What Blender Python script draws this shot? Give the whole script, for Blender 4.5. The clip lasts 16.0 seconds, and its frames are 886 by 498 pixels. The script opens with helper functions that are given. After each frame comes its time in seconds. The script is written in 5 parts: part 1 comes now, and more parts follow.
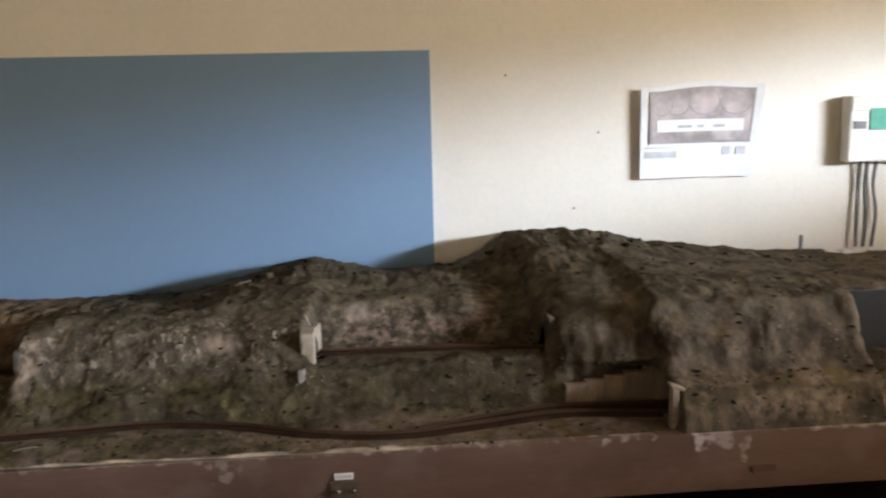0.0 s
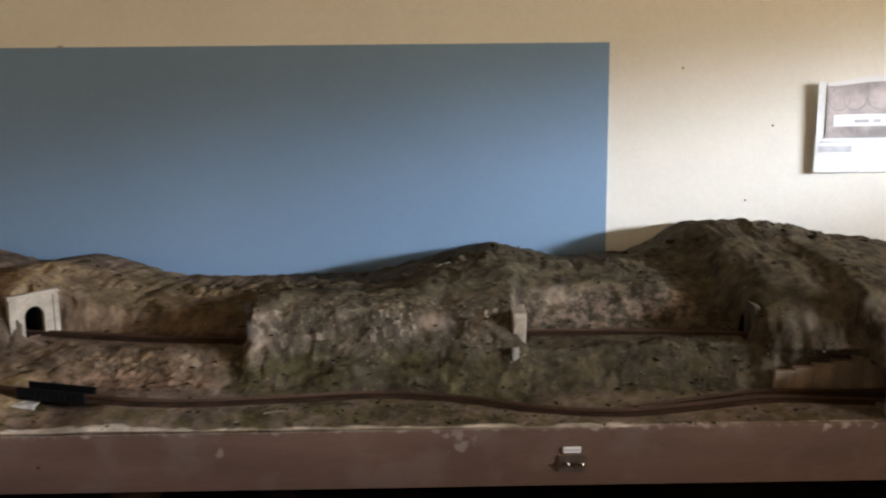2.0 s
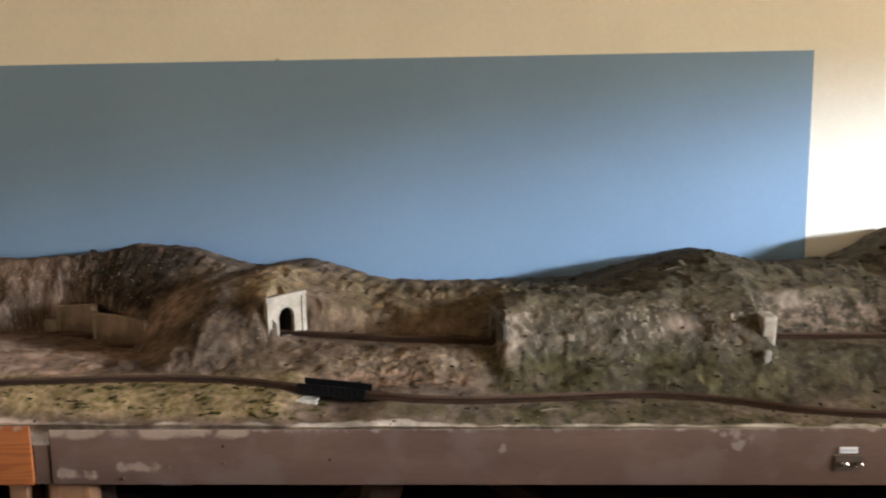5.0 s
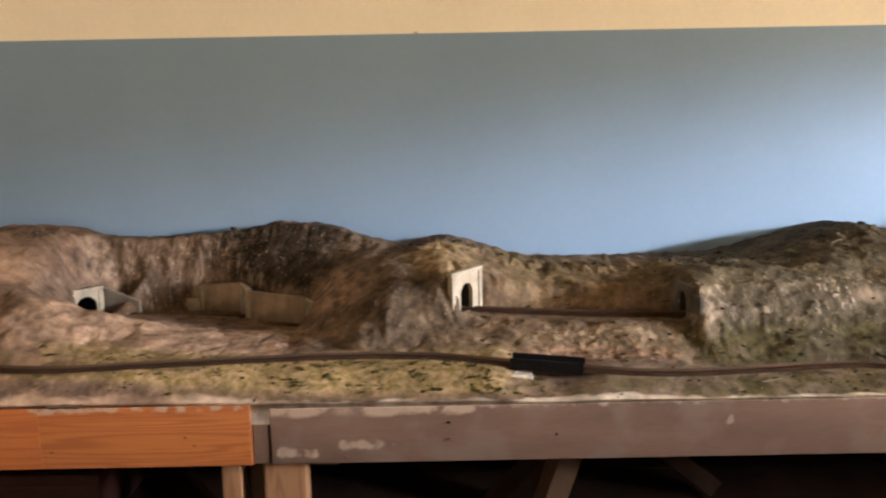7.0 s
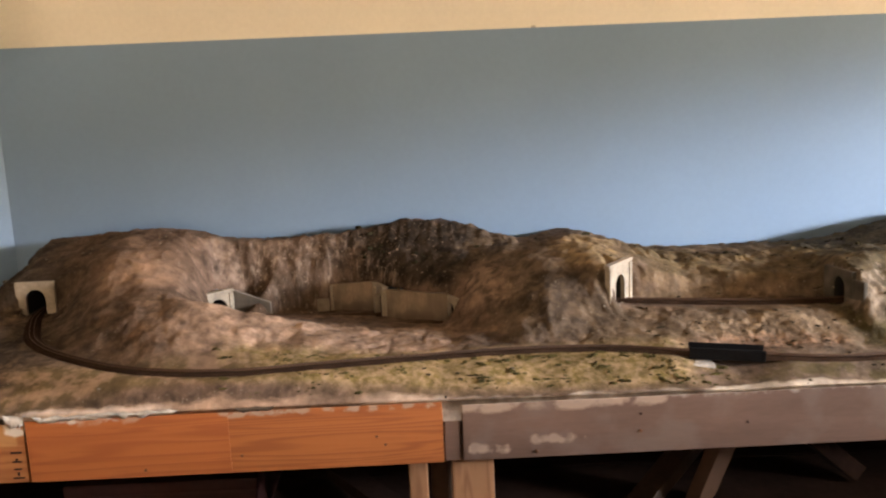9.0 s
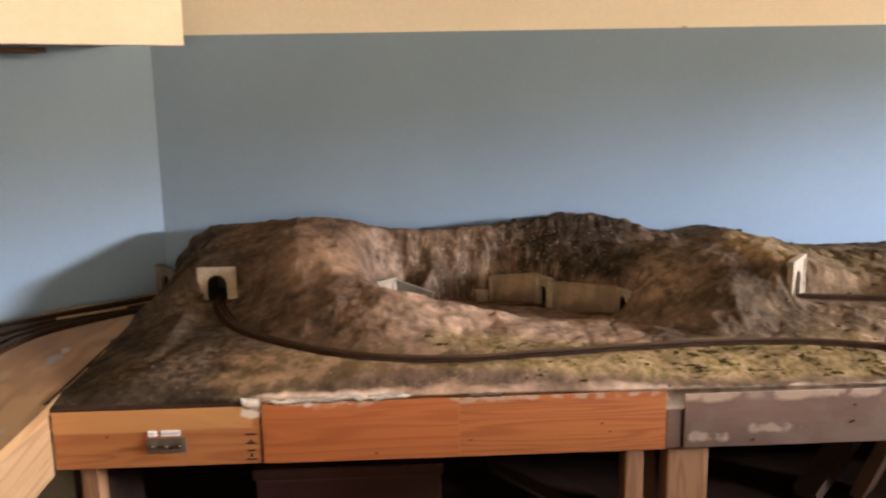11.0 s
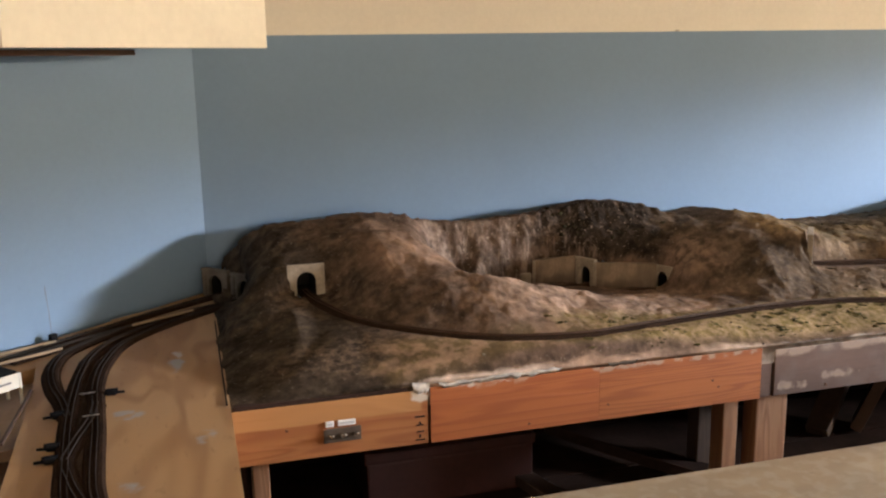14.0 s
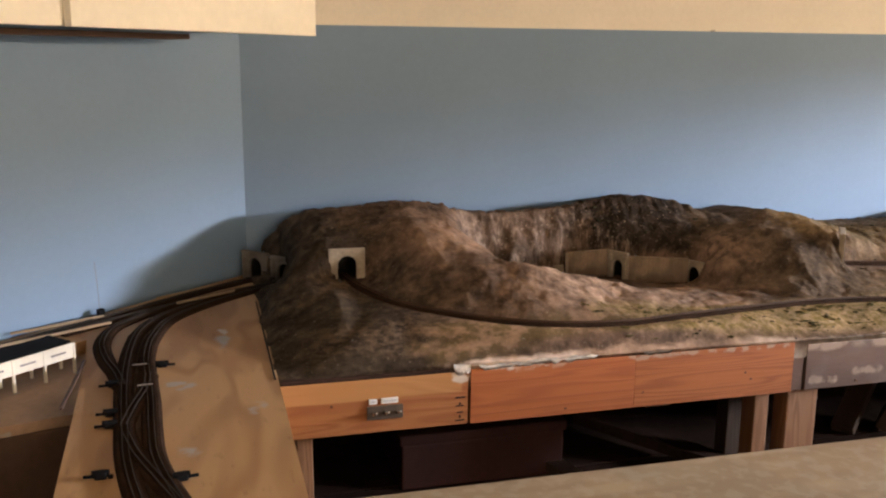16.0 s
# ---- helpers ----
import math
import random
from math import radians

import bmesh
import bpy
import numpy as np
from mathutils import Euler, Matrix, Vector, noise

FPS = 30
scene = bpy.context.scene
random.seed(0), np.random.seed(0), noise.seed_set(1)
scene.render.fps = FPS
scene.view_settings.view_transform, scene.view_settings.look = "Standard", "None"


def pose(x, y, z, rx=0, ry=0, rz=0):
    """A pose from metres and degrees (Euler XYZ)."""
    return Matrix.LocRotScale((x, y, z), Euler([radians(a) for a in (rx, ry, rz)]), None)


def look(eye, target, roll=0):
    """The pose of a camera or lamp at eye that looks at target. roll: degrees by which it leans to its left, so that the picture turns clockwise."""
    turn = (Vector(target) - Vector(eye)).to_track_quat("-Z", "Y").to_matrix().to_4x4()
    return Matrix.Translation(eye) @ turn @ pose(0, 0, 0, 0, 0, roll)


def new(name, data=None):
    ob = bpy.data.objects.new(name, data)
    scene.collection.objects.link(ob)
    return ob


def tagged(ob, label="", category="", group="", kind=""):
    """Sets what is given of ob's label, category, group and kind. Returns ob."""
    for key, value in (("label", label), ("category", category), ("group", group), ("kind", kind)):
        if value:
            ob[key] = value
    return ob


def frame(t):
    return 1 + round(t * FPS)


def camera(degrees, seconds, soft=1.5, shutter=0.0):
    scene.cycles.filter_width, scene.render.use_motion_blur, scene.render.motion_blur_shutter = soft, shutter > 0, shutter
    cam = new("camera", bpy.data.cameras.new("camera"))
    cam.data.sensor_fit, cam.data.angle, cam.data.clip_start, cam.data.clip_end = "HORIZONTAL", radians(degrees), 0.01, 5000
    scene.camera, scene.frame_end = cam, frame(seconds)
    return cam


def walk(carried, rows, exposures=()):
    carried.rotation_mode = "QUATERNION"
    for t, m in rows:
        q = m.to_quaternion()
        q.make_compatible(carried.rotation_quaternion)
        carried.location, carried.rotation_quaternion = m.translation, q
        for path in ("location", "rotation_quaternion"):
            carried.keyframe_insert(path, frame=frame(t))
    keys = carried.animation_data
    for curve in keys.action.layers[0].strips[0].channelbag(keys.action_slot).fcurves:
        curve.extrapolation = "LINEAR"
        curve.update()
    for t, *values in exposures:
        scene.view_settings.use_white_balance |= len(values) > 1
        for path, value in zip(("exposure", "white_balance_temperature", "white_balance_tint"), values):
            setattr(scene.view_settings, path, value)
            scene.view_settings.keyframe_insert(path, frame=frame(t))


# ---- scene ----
# ---- camera ----
cam = camera(52.2, 16.0, soft=2.2, shutter=0.5)
METRES, EYE, TILT, LEAN, TURN = 3.0, 1.5, 0.0, 0.0, -4.9
ROWS = [
    (0.0, 0.0, 0.0, 0.0, -0.22, -9.51, 1.31),
    (0.5, -0.0145, 0.006, -0.0015, 1.71, -9.75, 1.01),
    (1.0, -0.0347, 0.0012, -0.0005, 2.05, -10.04, 1.25),
    (1.5, -0.0662, -0.0114, 0.0008, 3.14, -9.71, 1.14),
    (2.0, -0.0967, -0.0266, -0.0002, 3.98, -9.91, 0.58),
    (2.5, -0.12, -0.0449, 0.0017, 5.61, -9.31, 1.13),
    (3.0, -0.1423, -0.063, 0.0001, 6.08, -9.0, 0.88),
    (5.5, -0.2618, -0.051, 0.001, 8.09, -9.41, 1.11),
    (6.0, -0.3, -0.0416, -0.0009, 10.45, -9.7, 0.93),
    (6.5, -0.3424, -0.0491, -0.0013, 5.52, -10.24, 1.72),
    (7.0, -0.3902, -0.0715, -0.0013, 4.7, -10.55, 1.06),
    (7.5, -0.4218, -0.0864, -0.0011, 4.88, -10.34, 0.4),
    (8.0, -0.453, -0.0814, -0.0035, 5.26, -10.08, 2.04),
    (10.5, -0.6236, -0.0864, 0.0029, 1.55, -11.67, 1.4),
    (11.0, -0.667, -0.1008, 0.0027, 2.19, -10.95, 0.99),
    (11.5, -0.7018, -0.101, -0.0017, 3.61, -10.95, 0.61),
    (12.0, -0.7394, -0.0861, -0.0043, -0.24, -11.34, 2.06),
    (12.5, -0.7718, -0.0863, 0.0015, -2.39, -11.7, 0.94),
    (13.0, -0.8128, -0.1048, 0.0122, -6.86, -11.14, 2.69),
    (13.5, -0.8726, -0.1247, 0.0178, -9.19, -11.02, 2.25),
    (14.0, -0.8959, -0.1331, 0.0164, -11.14, -11.84, 1.0),
    (14.5, -0.8895, -0.1358, 0.015, -8.35, -11.6, -0.39),
    (15.0, -0.8843, -0.1372, 0.0137, -5.42, -11.83, -0.14),
    (15.5, -0.9077, -0.1424, 0.0132, -8.37, -12.09, -0.37),
    (16.0, -0.92, -0.1457, 0.0101, -10.05, -11.85, -0.43),
]
EXPOSURES = [(0.0, -1.56, 6300, 12), (2.5, -1.47, 6450, 12), (3.0, -1.14, 6300, 12), (5.5, -0.68, 6400, 9), (6.0, -0.32, 6900, 12), (6.5, -0.40, 7150, 14), (7.0, -0.46, 7250, 15), (8.0, -0.44, 7250, 16), (10.5, -0.26, 7200, 18), (11.5, -0.34, 7050, 18), (12.0, -0.42, 6750, 16), (12.5, -0.44, 7050, 18), (13.0, -0.34, 6950, 17), (13.5, -0.42, 6650, 16), (14.0, -0.48, 6600, 14), (15.0, -0.44, 6850, 17), (16.0, -0.48, 6900, 18)]
walk(cam, [(t, pose(0, 0, EYE, TILT, LEAN, TURN) @ pose(METRES * x, METRES * y, METRES * z, 90 + pitch, roll, yaw)) for t, x, y, z, yaw, pitch, roll in ROWS], EXPOSURES)

# ---- world and light: daylight from one window in the east wall, plus south fill ----
world = bpy.data.worlds.new("world")
scene.world = world
world.use_nodes = True
wn = world.node_tree.nodes
sky = wn.new("ShaderNodeTexSky")
sky.sky_type, sky.sun_disc = "NISHITA", False
sky.sun_elevation, sky.sun_rotation = radians(40), radians(200)
wn["Background"].inputs["Strength"].default_value = 0.10
world.node_tree.links.new(sky.outputs["Color"], wn["Background"].inputs["Color"])


def window_lamp(name, eye, target, size_x, size_y, watts, color, spread):
    data = bpy.data.lights.new(name, "AREA")
    data.shape, data.size, data.size_y = "RECTANGLE", size_x, size_y
    data.energy, data.color, data.spread = watts, color, radians(spread)
    ob = new(name, data)
    ob.matrix_world = look(eye, target)
    return ob


WIN_X, WIN_Y0, WIN_Y1, WIN_Z0, WIN_Z1 = 3.4, -1.0, 0.9, 1.815, 2.03
FILL_X0, FILL_X1 = -2.9, -0.9
WIN_MID = ((WIN_Y0 + WIN_Y1) / 2, (WIN_Z0 + WIN_Z1) / 2)
# lamp strip outside the east window, standing in for the sky seen through it
window_lamp("east_sky_light", (WIN_X + 2.0, -0.95, 2.35), (WIN_X - 4.0, 1.45, 2.35), 3.8, 0.27, 4500, (0.70, 0.84, 1.0), 180)
# sunlit ground seen through the east window
window_lamp("east_ground_light", (WIN_X + 0.03, *WIN_MID), (WIN_X - 2.2, 0.8, 3.0), 1.8, 0.19, 232, (1.0, 0.80, 0.55), 130)
# warm fill lamp added in an unseen south opening, in place of bounced light
window_lamp("south_fill_light", ((FILL_X0 + FILL_X1) / 2, -2.97, 1.45), (-2.6, 0.4, 2.3), 1.9, 0.95, 50, (1.0, 0.78, 0.53), 140)


# ---- materials ----
def material(name, base, rough=0.7, metal=0.0, grain=(60.0, 0.10), blotch=(6.0, 0.12), bump=0.15, bump_scale=None, stretch=(1, 1, 1), second=None, spots=None, gloss=0.4):
    """A painted or natural surface: base colour varied by a fine and a coarse noise, with fine relief."""
    m = bpy.data.materials.new(name)
    m.use_nodes = True
    nt = m.node_tree
    bsdf = nt.nodes["Principled BSDF"]
    bsdf.inputs["Roughness"].default_value, bsdf.inputs["Metallic"].default_value = rough, metal
    bsdf.inputs["Specular IOR Level"].default_value = gloss
    co = nt.nodes.new("ShaderNodeTexCoord")
    mp = nt.nodes.new("ShaderNodeMapping")
    mp.inputs["Scale"].default_value = stretch
    nt.links.new(co.outputs["Object"], mp.inputs["Vector"])

    def noise_node(scale, detail=5.0):
        n = nt.nodes.new("ShaderNodeTexNoise")
        n.inputs["Scale"].default_value, n.inputs["Detail"].default_value = scale, detail
        nt.links.new(mp.outputs["Vector"], n.inputs["Vector"])
        return n

    def mix(fac, a, b, mode="MIX"):
        x = nt.nodes.new("ShaderNodeMix")
        x.data_type, x.blend_type = "RGBA", mode
        for sock, val in ((x.inputs[0], fac), (x.inputs[6], a), (x.inputs[7], b)):
            if hasattr(val, "links"):
                nt.links.new(val, sock)
            elif isinstance(val, (int, float)):
                sock.default_value = val
            else:
                sock.default_value = (*val, 1)
        return x.outputs[2]

    def ramp(src, lo, hi):
        r = nt.nodes.new("ShaderNodeMapRange")
        r.inputs["From Min"].default_value, r.inputs["From Max"].default_value = lo, hi
        nt.links.new(src, r.inputs["Value"])
        return r.outputs["Result"]

    fine, coarse = noise_node(grain[0]), noise_node(blotch[0], 3.0)
    dark = [c * (1 - 2.2 * blotch[1]) for c in base]
    col = mix(ramp(coarse.outputs["Fac"], 0.35, 0.65), dark, second or [min(1, c * (1 + blotch[1])) for c in base])
    col = mix(ramp(fine.outputs["Fac"], 0.3, 0.7), col, mix(1.0, col, [1 - 2.5 * grain[1]] * 3, "MULTIPLY"))
    if spots:
        sp = noise_node(spots[0], 4.0)
        col = mix(ramp(sp.outputs["Fac"], spots[1], spots[1] + 0.05), col, spots[2])
    nt.links.new(col, bsdf.inputs["Base Color"])
    if bump:
        b = nt.nodes.new("ShaderNodeBump")
        b.inputs["Strength"].default_value, b.inputs["Distance"].default_value = bump, 0.004
        bs = noise_node(bump_scale or grain[0] * 1.5)
        nt.links.new(bs.outputs["Fac"], b.inputs["Height"])
        nt.links.new(b.outputs["Normal"], bsdf.inputs["Normal"])
    return m


M_WALL = material("cream_wall_paint", (0.80, 0.76, 0.68), 0.75, grain=(90, 0.02), blotch=(3, 0.02), bump=0.12, bump_scale=160, spots=(9, 0.80, (0.45, 0.38, 0.28)))
M_BACKDROP = material("sky_blue_backdrop_paint", (0.185, 0.289, 0.434), 0.62, grain=(70, 0.015), blotch=(2.0, 0.025), bump=0.05, bump_scale=220)
M_CEIL = material("ceiling_paint", (0.8, 0.755, 0.655), 0.85, grain=(80, 0.02), blotch=(2, 0.02))
M_FLOOR = material("dark_floor", (0.090, 0.046, 0.036), 0.8, grain=(40, 0.08), blotch=(3, 0.15))
M_CAB = material("cream_cabinet_paint", (0.93, 0.90, 0.81), 0.5, grain=(60, 0.02), blotch=(4, 0.02), bump=0.04)
M_BROWN = material("brown_fascia_paint", (0.138, 0.080, 0.059), 0.6, grain=(120, 0.05), blotch=(9, 0.10), bump=0.10, stretch=(0.35, 1, 1.6))


def wash(mat, layers, across="Z"):
    """Worn plaster marks on a board: each layer is x and z (or y) range, soft edge, noise scale, threshold, colour and strength."""
    nt = mat.node_tree
    N, L = nt.nodes, nt.links
    sock = N["Principled BSDF"].inputs["Base Color"]
    col = sock.links[0].from_socket
    co, sep = N.new("ShaderNodeTexCoord"), N.new("ShaderNodeSeparateXYZ")
    L.new(co.outputs["Object"], sep.inputs[0])

    def ramp(src, lo, hi):
        r = N.new("ShaderNodeMapRange")
        r.inputs["From Min"].default_value, r.inputs["From Max"].default_value = lo, hi
        L.new(src, r.inputs["Value"])
        return r.outputs["Result"]

    def mul(a, b):
        x = N.new("ShaderNodeMath")
        x.operation = "MULTIPLY"
        for s, v in zip(x.inputs, (a, b)):
            if hasattr(v, "links"):
                L.new(v, s)
            else:
                s.default_value = v
        return x.outputs[0]

    for x0, x1, z0, z1, soft, scale, level, color, strength in layers:
        n = N.new("ShaderNodeTexNoise")
        n.inputs["Scale"].default_value, n.inputs["Detail"].default_value = scale, 5.0
        L.new(co.outputs["Object"], n.inputs["Vector"])
        inside = mul(mul(ramp(sep.outputs["X"], x0, x0 + soft), ramp(sep.outputs["X"], x1, x1 - soft)), mul(ramp(sep.outputs[across], z0, z0 + soft), ramp(sep.outputs[across], z1, z1 - soft)))
        blend = mul(ramp(n.outputs["Fac"], 0.32, 0.66), inside)
        x = N.new("ShaderNodeMix")
        x.data_type = "RGBA"
        L.new(mul(ramp(blend, level, level + 0.30), strength), x.inputs[0])
        L.new(col, x.inputs[6])
        x.inputs[7].default_value = (*color, 1)
        col = x.outputs[2]
    L.new(col, sock)


CHALK, BUFF = (0.50, 0.44, 0.40), (0.36, 0.26, 0.20)
wash(M_BROWN, [
    (-1.10, .36, .901, .96, .018, 36, .42, CHALK, .55), (.36, .50, .894, .96, .020, 40, .36, CHALK, .7), (.70, 1.2, .903, .96, .012, 30, .40, CHALK, .6), (-1.60, -1.0, .900, .96, .022, 34, .40, CHALK, .5),
    (-1.54, -1.12, .890, .96, .020, 22, .30, BUFF, .8),
    (-1.502, -1.410, .814, .850, .014, 30, .33, BUFF, .95),
    (-1.392, -1.288, .826, .864, .016, 34, .35, BUFF, .9),
    (-1.29, -1.238, .834, .857, .010, 40, .36, BUFF, .7),
    (-.69, -.645, .855, .900, .020, 50, .38, CHALK, .3),
    (-.30, -.20, .850, .935, .03, 44, .46, CHALK, .3),
    (.540, .650, .876, .96, .016, 40, .36, (.50, .45, .46), .85),
    (.630, .662, .850, .96, .010, 60, .40, CHALK, .45),
    (-1.5, 1.2, .80, .93, .01, 9, .56, (.16, .115, .095), .5),
])


def wood(name, light, dark, stretch, scale, rough=0.55, twist=9.0, smear=None):
    """Sawn softwood: growth rings cut lengthwise, stretched along the board, with fine fibre and broad tone."""
    m = bpy.data.materials.new(name)
    m.use_nodes = True
    nt = m.node_tree
    N, L = nt.nodes, nt.links
    bsdf = N["Principled BSDF"]
    bsdf.inputs["Roughness"].default_value = rough
    co, mp = N.new("ShaderNodeTexCoord"), N.new("ShaderNodeMapping")
    mp.inputs["Scale"].default_value = stretch
    L.new(co.outputs["Object"], mp.inputs["Vector"])

    def tex(kind, **inputs):
        n = N.new(kind)
        for key, value in inputs.items():
            n.inputs[key].default_value = value
        L.new(mp.outputs["Vector"], n.inputs["Vector"])
        return n.outputs["Fac"]

    def mixed(fac, a, b, lo, hi):
        r, x = N.new("ShaderNodeMapRange"), N.new("ShaderNodeMix")
        x.data_type = "RGBA"
        r.inputs["From Min"].default_value, r.inputs["From Max"].default_value = lo, hi
        L.new(fac, r.inputs["Value"])
        L.new(r.outputs["Result"], x.inputs[0])
        for sock, v in ((x.inputs[6], a), (x.inputs[7], b)):
            if hasattr(v, "links"):
                L.new(v, sock)
            else:
                sock.default_value = (*v, 1)
        return x.outputs[2]

    n = N.new("ShaderNodeTexNoise")
    n.inputs["Scale"].default_value, n.inputs["Detail"].default_value, n.inputs["Distortion"].default_value = scale, 2.0, 0.35
    L.new(mp.outputs["Vector"], n.inputs["Vector"])
    rings, sine = N.new("ShaderNodeMath"), N.new("ShaderNodeMath")
    rings.operation, sine.operation = "MULTIPLY", "SINE"
    rings.inputs[1].default_value = twist * 6.28
    L.new(n.outputs["Fac"], rings.inputs[0])
    L.new(rings.outputs[0], sine.inputs[0])
    col = mixed(sine.outputs[0], light, [0.25 * a + 0.75 * b for a, b in zip(light, dark)], -0.3, 1.1)
    col = mixed(tex("ShaderNodeTexNoise", Scale=scale * 0.8, Detail=3.0), col, dark, 0.52, 0.80)
    col = mixed(tex("ShaderNodeTexNoise", Scale=scale * 14, Detail=3.0), col, [0.7 * c for c in dark], 0.62, 0.95)
    if smear:
        free = N.new("ShaderNodeTexNoise")
        free.inputs["Scale"].default_value, free.inputs["Detail"].default_value = 8.0, 4.0
        L.new(co.outputs["Object"], free.inputs["Vector"])
        col = mixed(free.outputs["Fac"], col, smear, 0.64, 0.72)
    L.new(col, bsdf.inputs["Base Color"])
    b = N.new("ShaderNodeBump")
    b.inputs["Strength"].default_value, b.inputs["Distance"].default_value = 0.10, 0.002
    L.new(sine.outputs[0], b.inputs["Height"])
    L.new(b.outputs["Normal"], bsdf.inputs["Normal"])
    return m


M_PINE = wood("bare_pine", (0.40, 0.245, 0.13), (0.27, 0.135, 0.06), (1, 0.16, 2.6), 7.0)
M_POST = wood("bare_pine_upright", (0.28, 0.142, 0.073), (0.19, 0.086, 0.042), (2.2, 2.2, 0.2), 9.0)
M_AMBER = wood("amber_varnished_pine", (0.38, 0.145, 0.048), (0.28, 0.088, 0.029), (0.28, 1, 3.2), 6.0)
M_ORANGE = wood("orange_stained_pine", (0.385, 0.112, 0.030), (0.28, 0.070, 0.019), (0.16, 1, 3.4), 6.0)
M_PLY = wood("plywood_top", (0.43, 0.255, 0.120), (0.28, 0.136, 0.054), (2.2, 0.56, 1), 3.0, 0.62, 5.0)
M_PALEPLY = wood("pale_plywood_top", (0.37, 0.28, 0.18), (0.27, 0.18, 0.105), (0.5, 2.4, 1), 3.0, 0.65, 5.0)
wash(M_ORANGE, [(-2.275, -2.06, .899, .97, .024, 30, .36, (.52, .36, .27), .6), (-2.25, -2.09, .908, .97, .012, 24, .30, (.66, .58, .52), .9), (-1.95, -1.5, .908, .97, .014, 30, .34, (.42, .34, .27), .6)])
GREY_PAINT = (.34, .37, .41)
wash(M_PLY, [
    (-2.79, -2.725, 1.58, 1.78, .030, 14, .30, GREY_PAINT, .75),
    (-2.78, -2.735, 1.74, 1.82, .018, 40, .40, (.52, .52, .52), .7),
    (-2.885, -2.80, 1.41, 1.50, .025, 26, .40, GREY_PAINT, .6),
    (-2.87, -2.79, 1.12, 1.24, .03, 20, .36, GREY_PAINT, .7),
    (-2.86, -2.80, 1.03, 1.11, .02, 24, .36, GREY_PAINT, .6),
    (-2.74, -2.68, 1.27, 1.36, .02, 26, .42, GREY_PAINT, .5),
], "Y")
wash(M_PALEPLY, [(-2.9, -.2, -.7, 1.2, .01, 7, .25, (.24, .185, .13), .5), (-2.9, -.2, -.7, 1.2, .01, 45, .50, (.42, .36, .28), .3)], "Y")
# dim copy of the pine for legs and lumber, under-bench shade in its colour
M_DIMWOOD = wood("shaded_lumber", (0.070, 0.043, 0.030), (0.046, 0.027, 0.019), (2.2, 2.2, 0.2), 9.0)
wash(M_AMBER, [(-2.70, -2.30, .876, .97, .007, 5, .10, (.46, .225, .083), .8), (-2.335, -2.27, .890, .97, .014, 34, .30, (.62, .54, .46), .9)])
M_PLASTER = material("white_plaster", (0.64, 0.58, 0.52), 0.85, grain=(90, 0.10), blotch=(30, 0.22), bump=0.5, bump_scale=120)
M_PALE2 = material("thin_plaster_wash", (0.30, 0.265, 0.245), 0.85, grain=(90, 0.12), blotch=(30, 0.25), bump=0.2)
M_PORTAL = material("cast_plaster_portal", (0.36, 0.30, 0.235), 0.8, grain=(140, 0.09), blotch=(25, 0.14), bump=0.35, bump_scale=300)
M_CONCRETE = material("tan_retaining_wall", (0.275, 0.205, 0.148), 0.8, grain=(140, 0.10), blotch=(16, 0.14), bump=0.25, stretch=(2, 2, 0.5))
wash(M_CONCRETE, [(-1.0, 1.0, -.02, .045, .03, 28, .30, (.13, .095, .068), .6), (-1.0, 1.0, -.1, .2, .01, 14, .52, (.15, .11, .08), .5)])
M_BORE = material("tunnel_lining", (0.02, 0.018, 0.016), 0.95, bump=0.2)
M_BALLAST = material("fine_ballast", (0.050, 0.029, 0.020), 0.95, gloss=0.03, grain=(500, 0.20), blotch=(20, 0.12), bump=0.7, bump_scale=500)
M_MAT = material("brown_cork_mat", (0.082, 0.056, 0.040), 0.95, gloss=0.05, grain=(300, 0.15), blotch=(18, 0.2), bump=0.4)
M_TIE = material("dark_sleepers", (0.038, 0.022, 0.015), 0.9, gloss=0.03, grain=(300, 0.10), bump=0.2)
M_RAIL = material("rusty_rail", (0.090, 0.046, 0.026), 0.85, 0.0, grain=(200, 0.10), bump=0.05)
M_YARDRAIL = material("brown_yard_rail", (0.038, 0.028, 0.022), 0.85, 0.0, grain=(200, 0.08), bump=0.03)
M_RAILTOP = material("polished_rail", (0.42, 0.38, 0.34), 0.3, 0.9, grain=(200, 0.06), bump=0.03)
M_BLACK = material("black_plastic", (0.007, 0.007, 0.009), 0.8, gloss=0.12, grain=(200, 0.06), bump=0.05)
M_WHITEP = material("cream_plastic", (0.80, 0.76, 0.66), 0.5, grain=(100, 0.03), bump=0.05)
M_PAPER = material("white_paper", (0.82, 0.82, 0.82), 0.7, grain=(60, 0.02), blotch=(8, 0.03), bump=0.03)
M_INK = material("grey_print", (0.27, 0.25, 0.26), 0.7, grain=(60, 0.06), blotch=(12, 0.15), bump=0.02)
M_LOOP = material("faded_grey_line", (0.40, 0.36, 0.36), 0.7, grain=(60, 0.06), blotch=(12, 0.15), bump=0.02)
M_PRINT = material("faded_picture_print", (0.52, 0.46, 0.45), 0.7, grain=(60, 0.05), blotch=(14, 0.2), bump=0.02)
M_ORANGE2 = wood("lighter_orange_pine", (0.38, 0.118, 0.032), (0.24, 0.064, 0.017), (0.15, 1, 3.6), 7.0)
wash(M_ORANGE2, [(-1.95, -1.5, .905, .97, .014, 40, .40, (.42, .34, .27), .6)])
# darker copy of the portal plaster, with the cliff portals' shade in its colour
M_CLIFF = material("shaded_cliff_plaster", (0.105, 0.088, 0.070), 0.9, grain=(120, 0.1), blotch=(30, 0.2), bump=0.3)
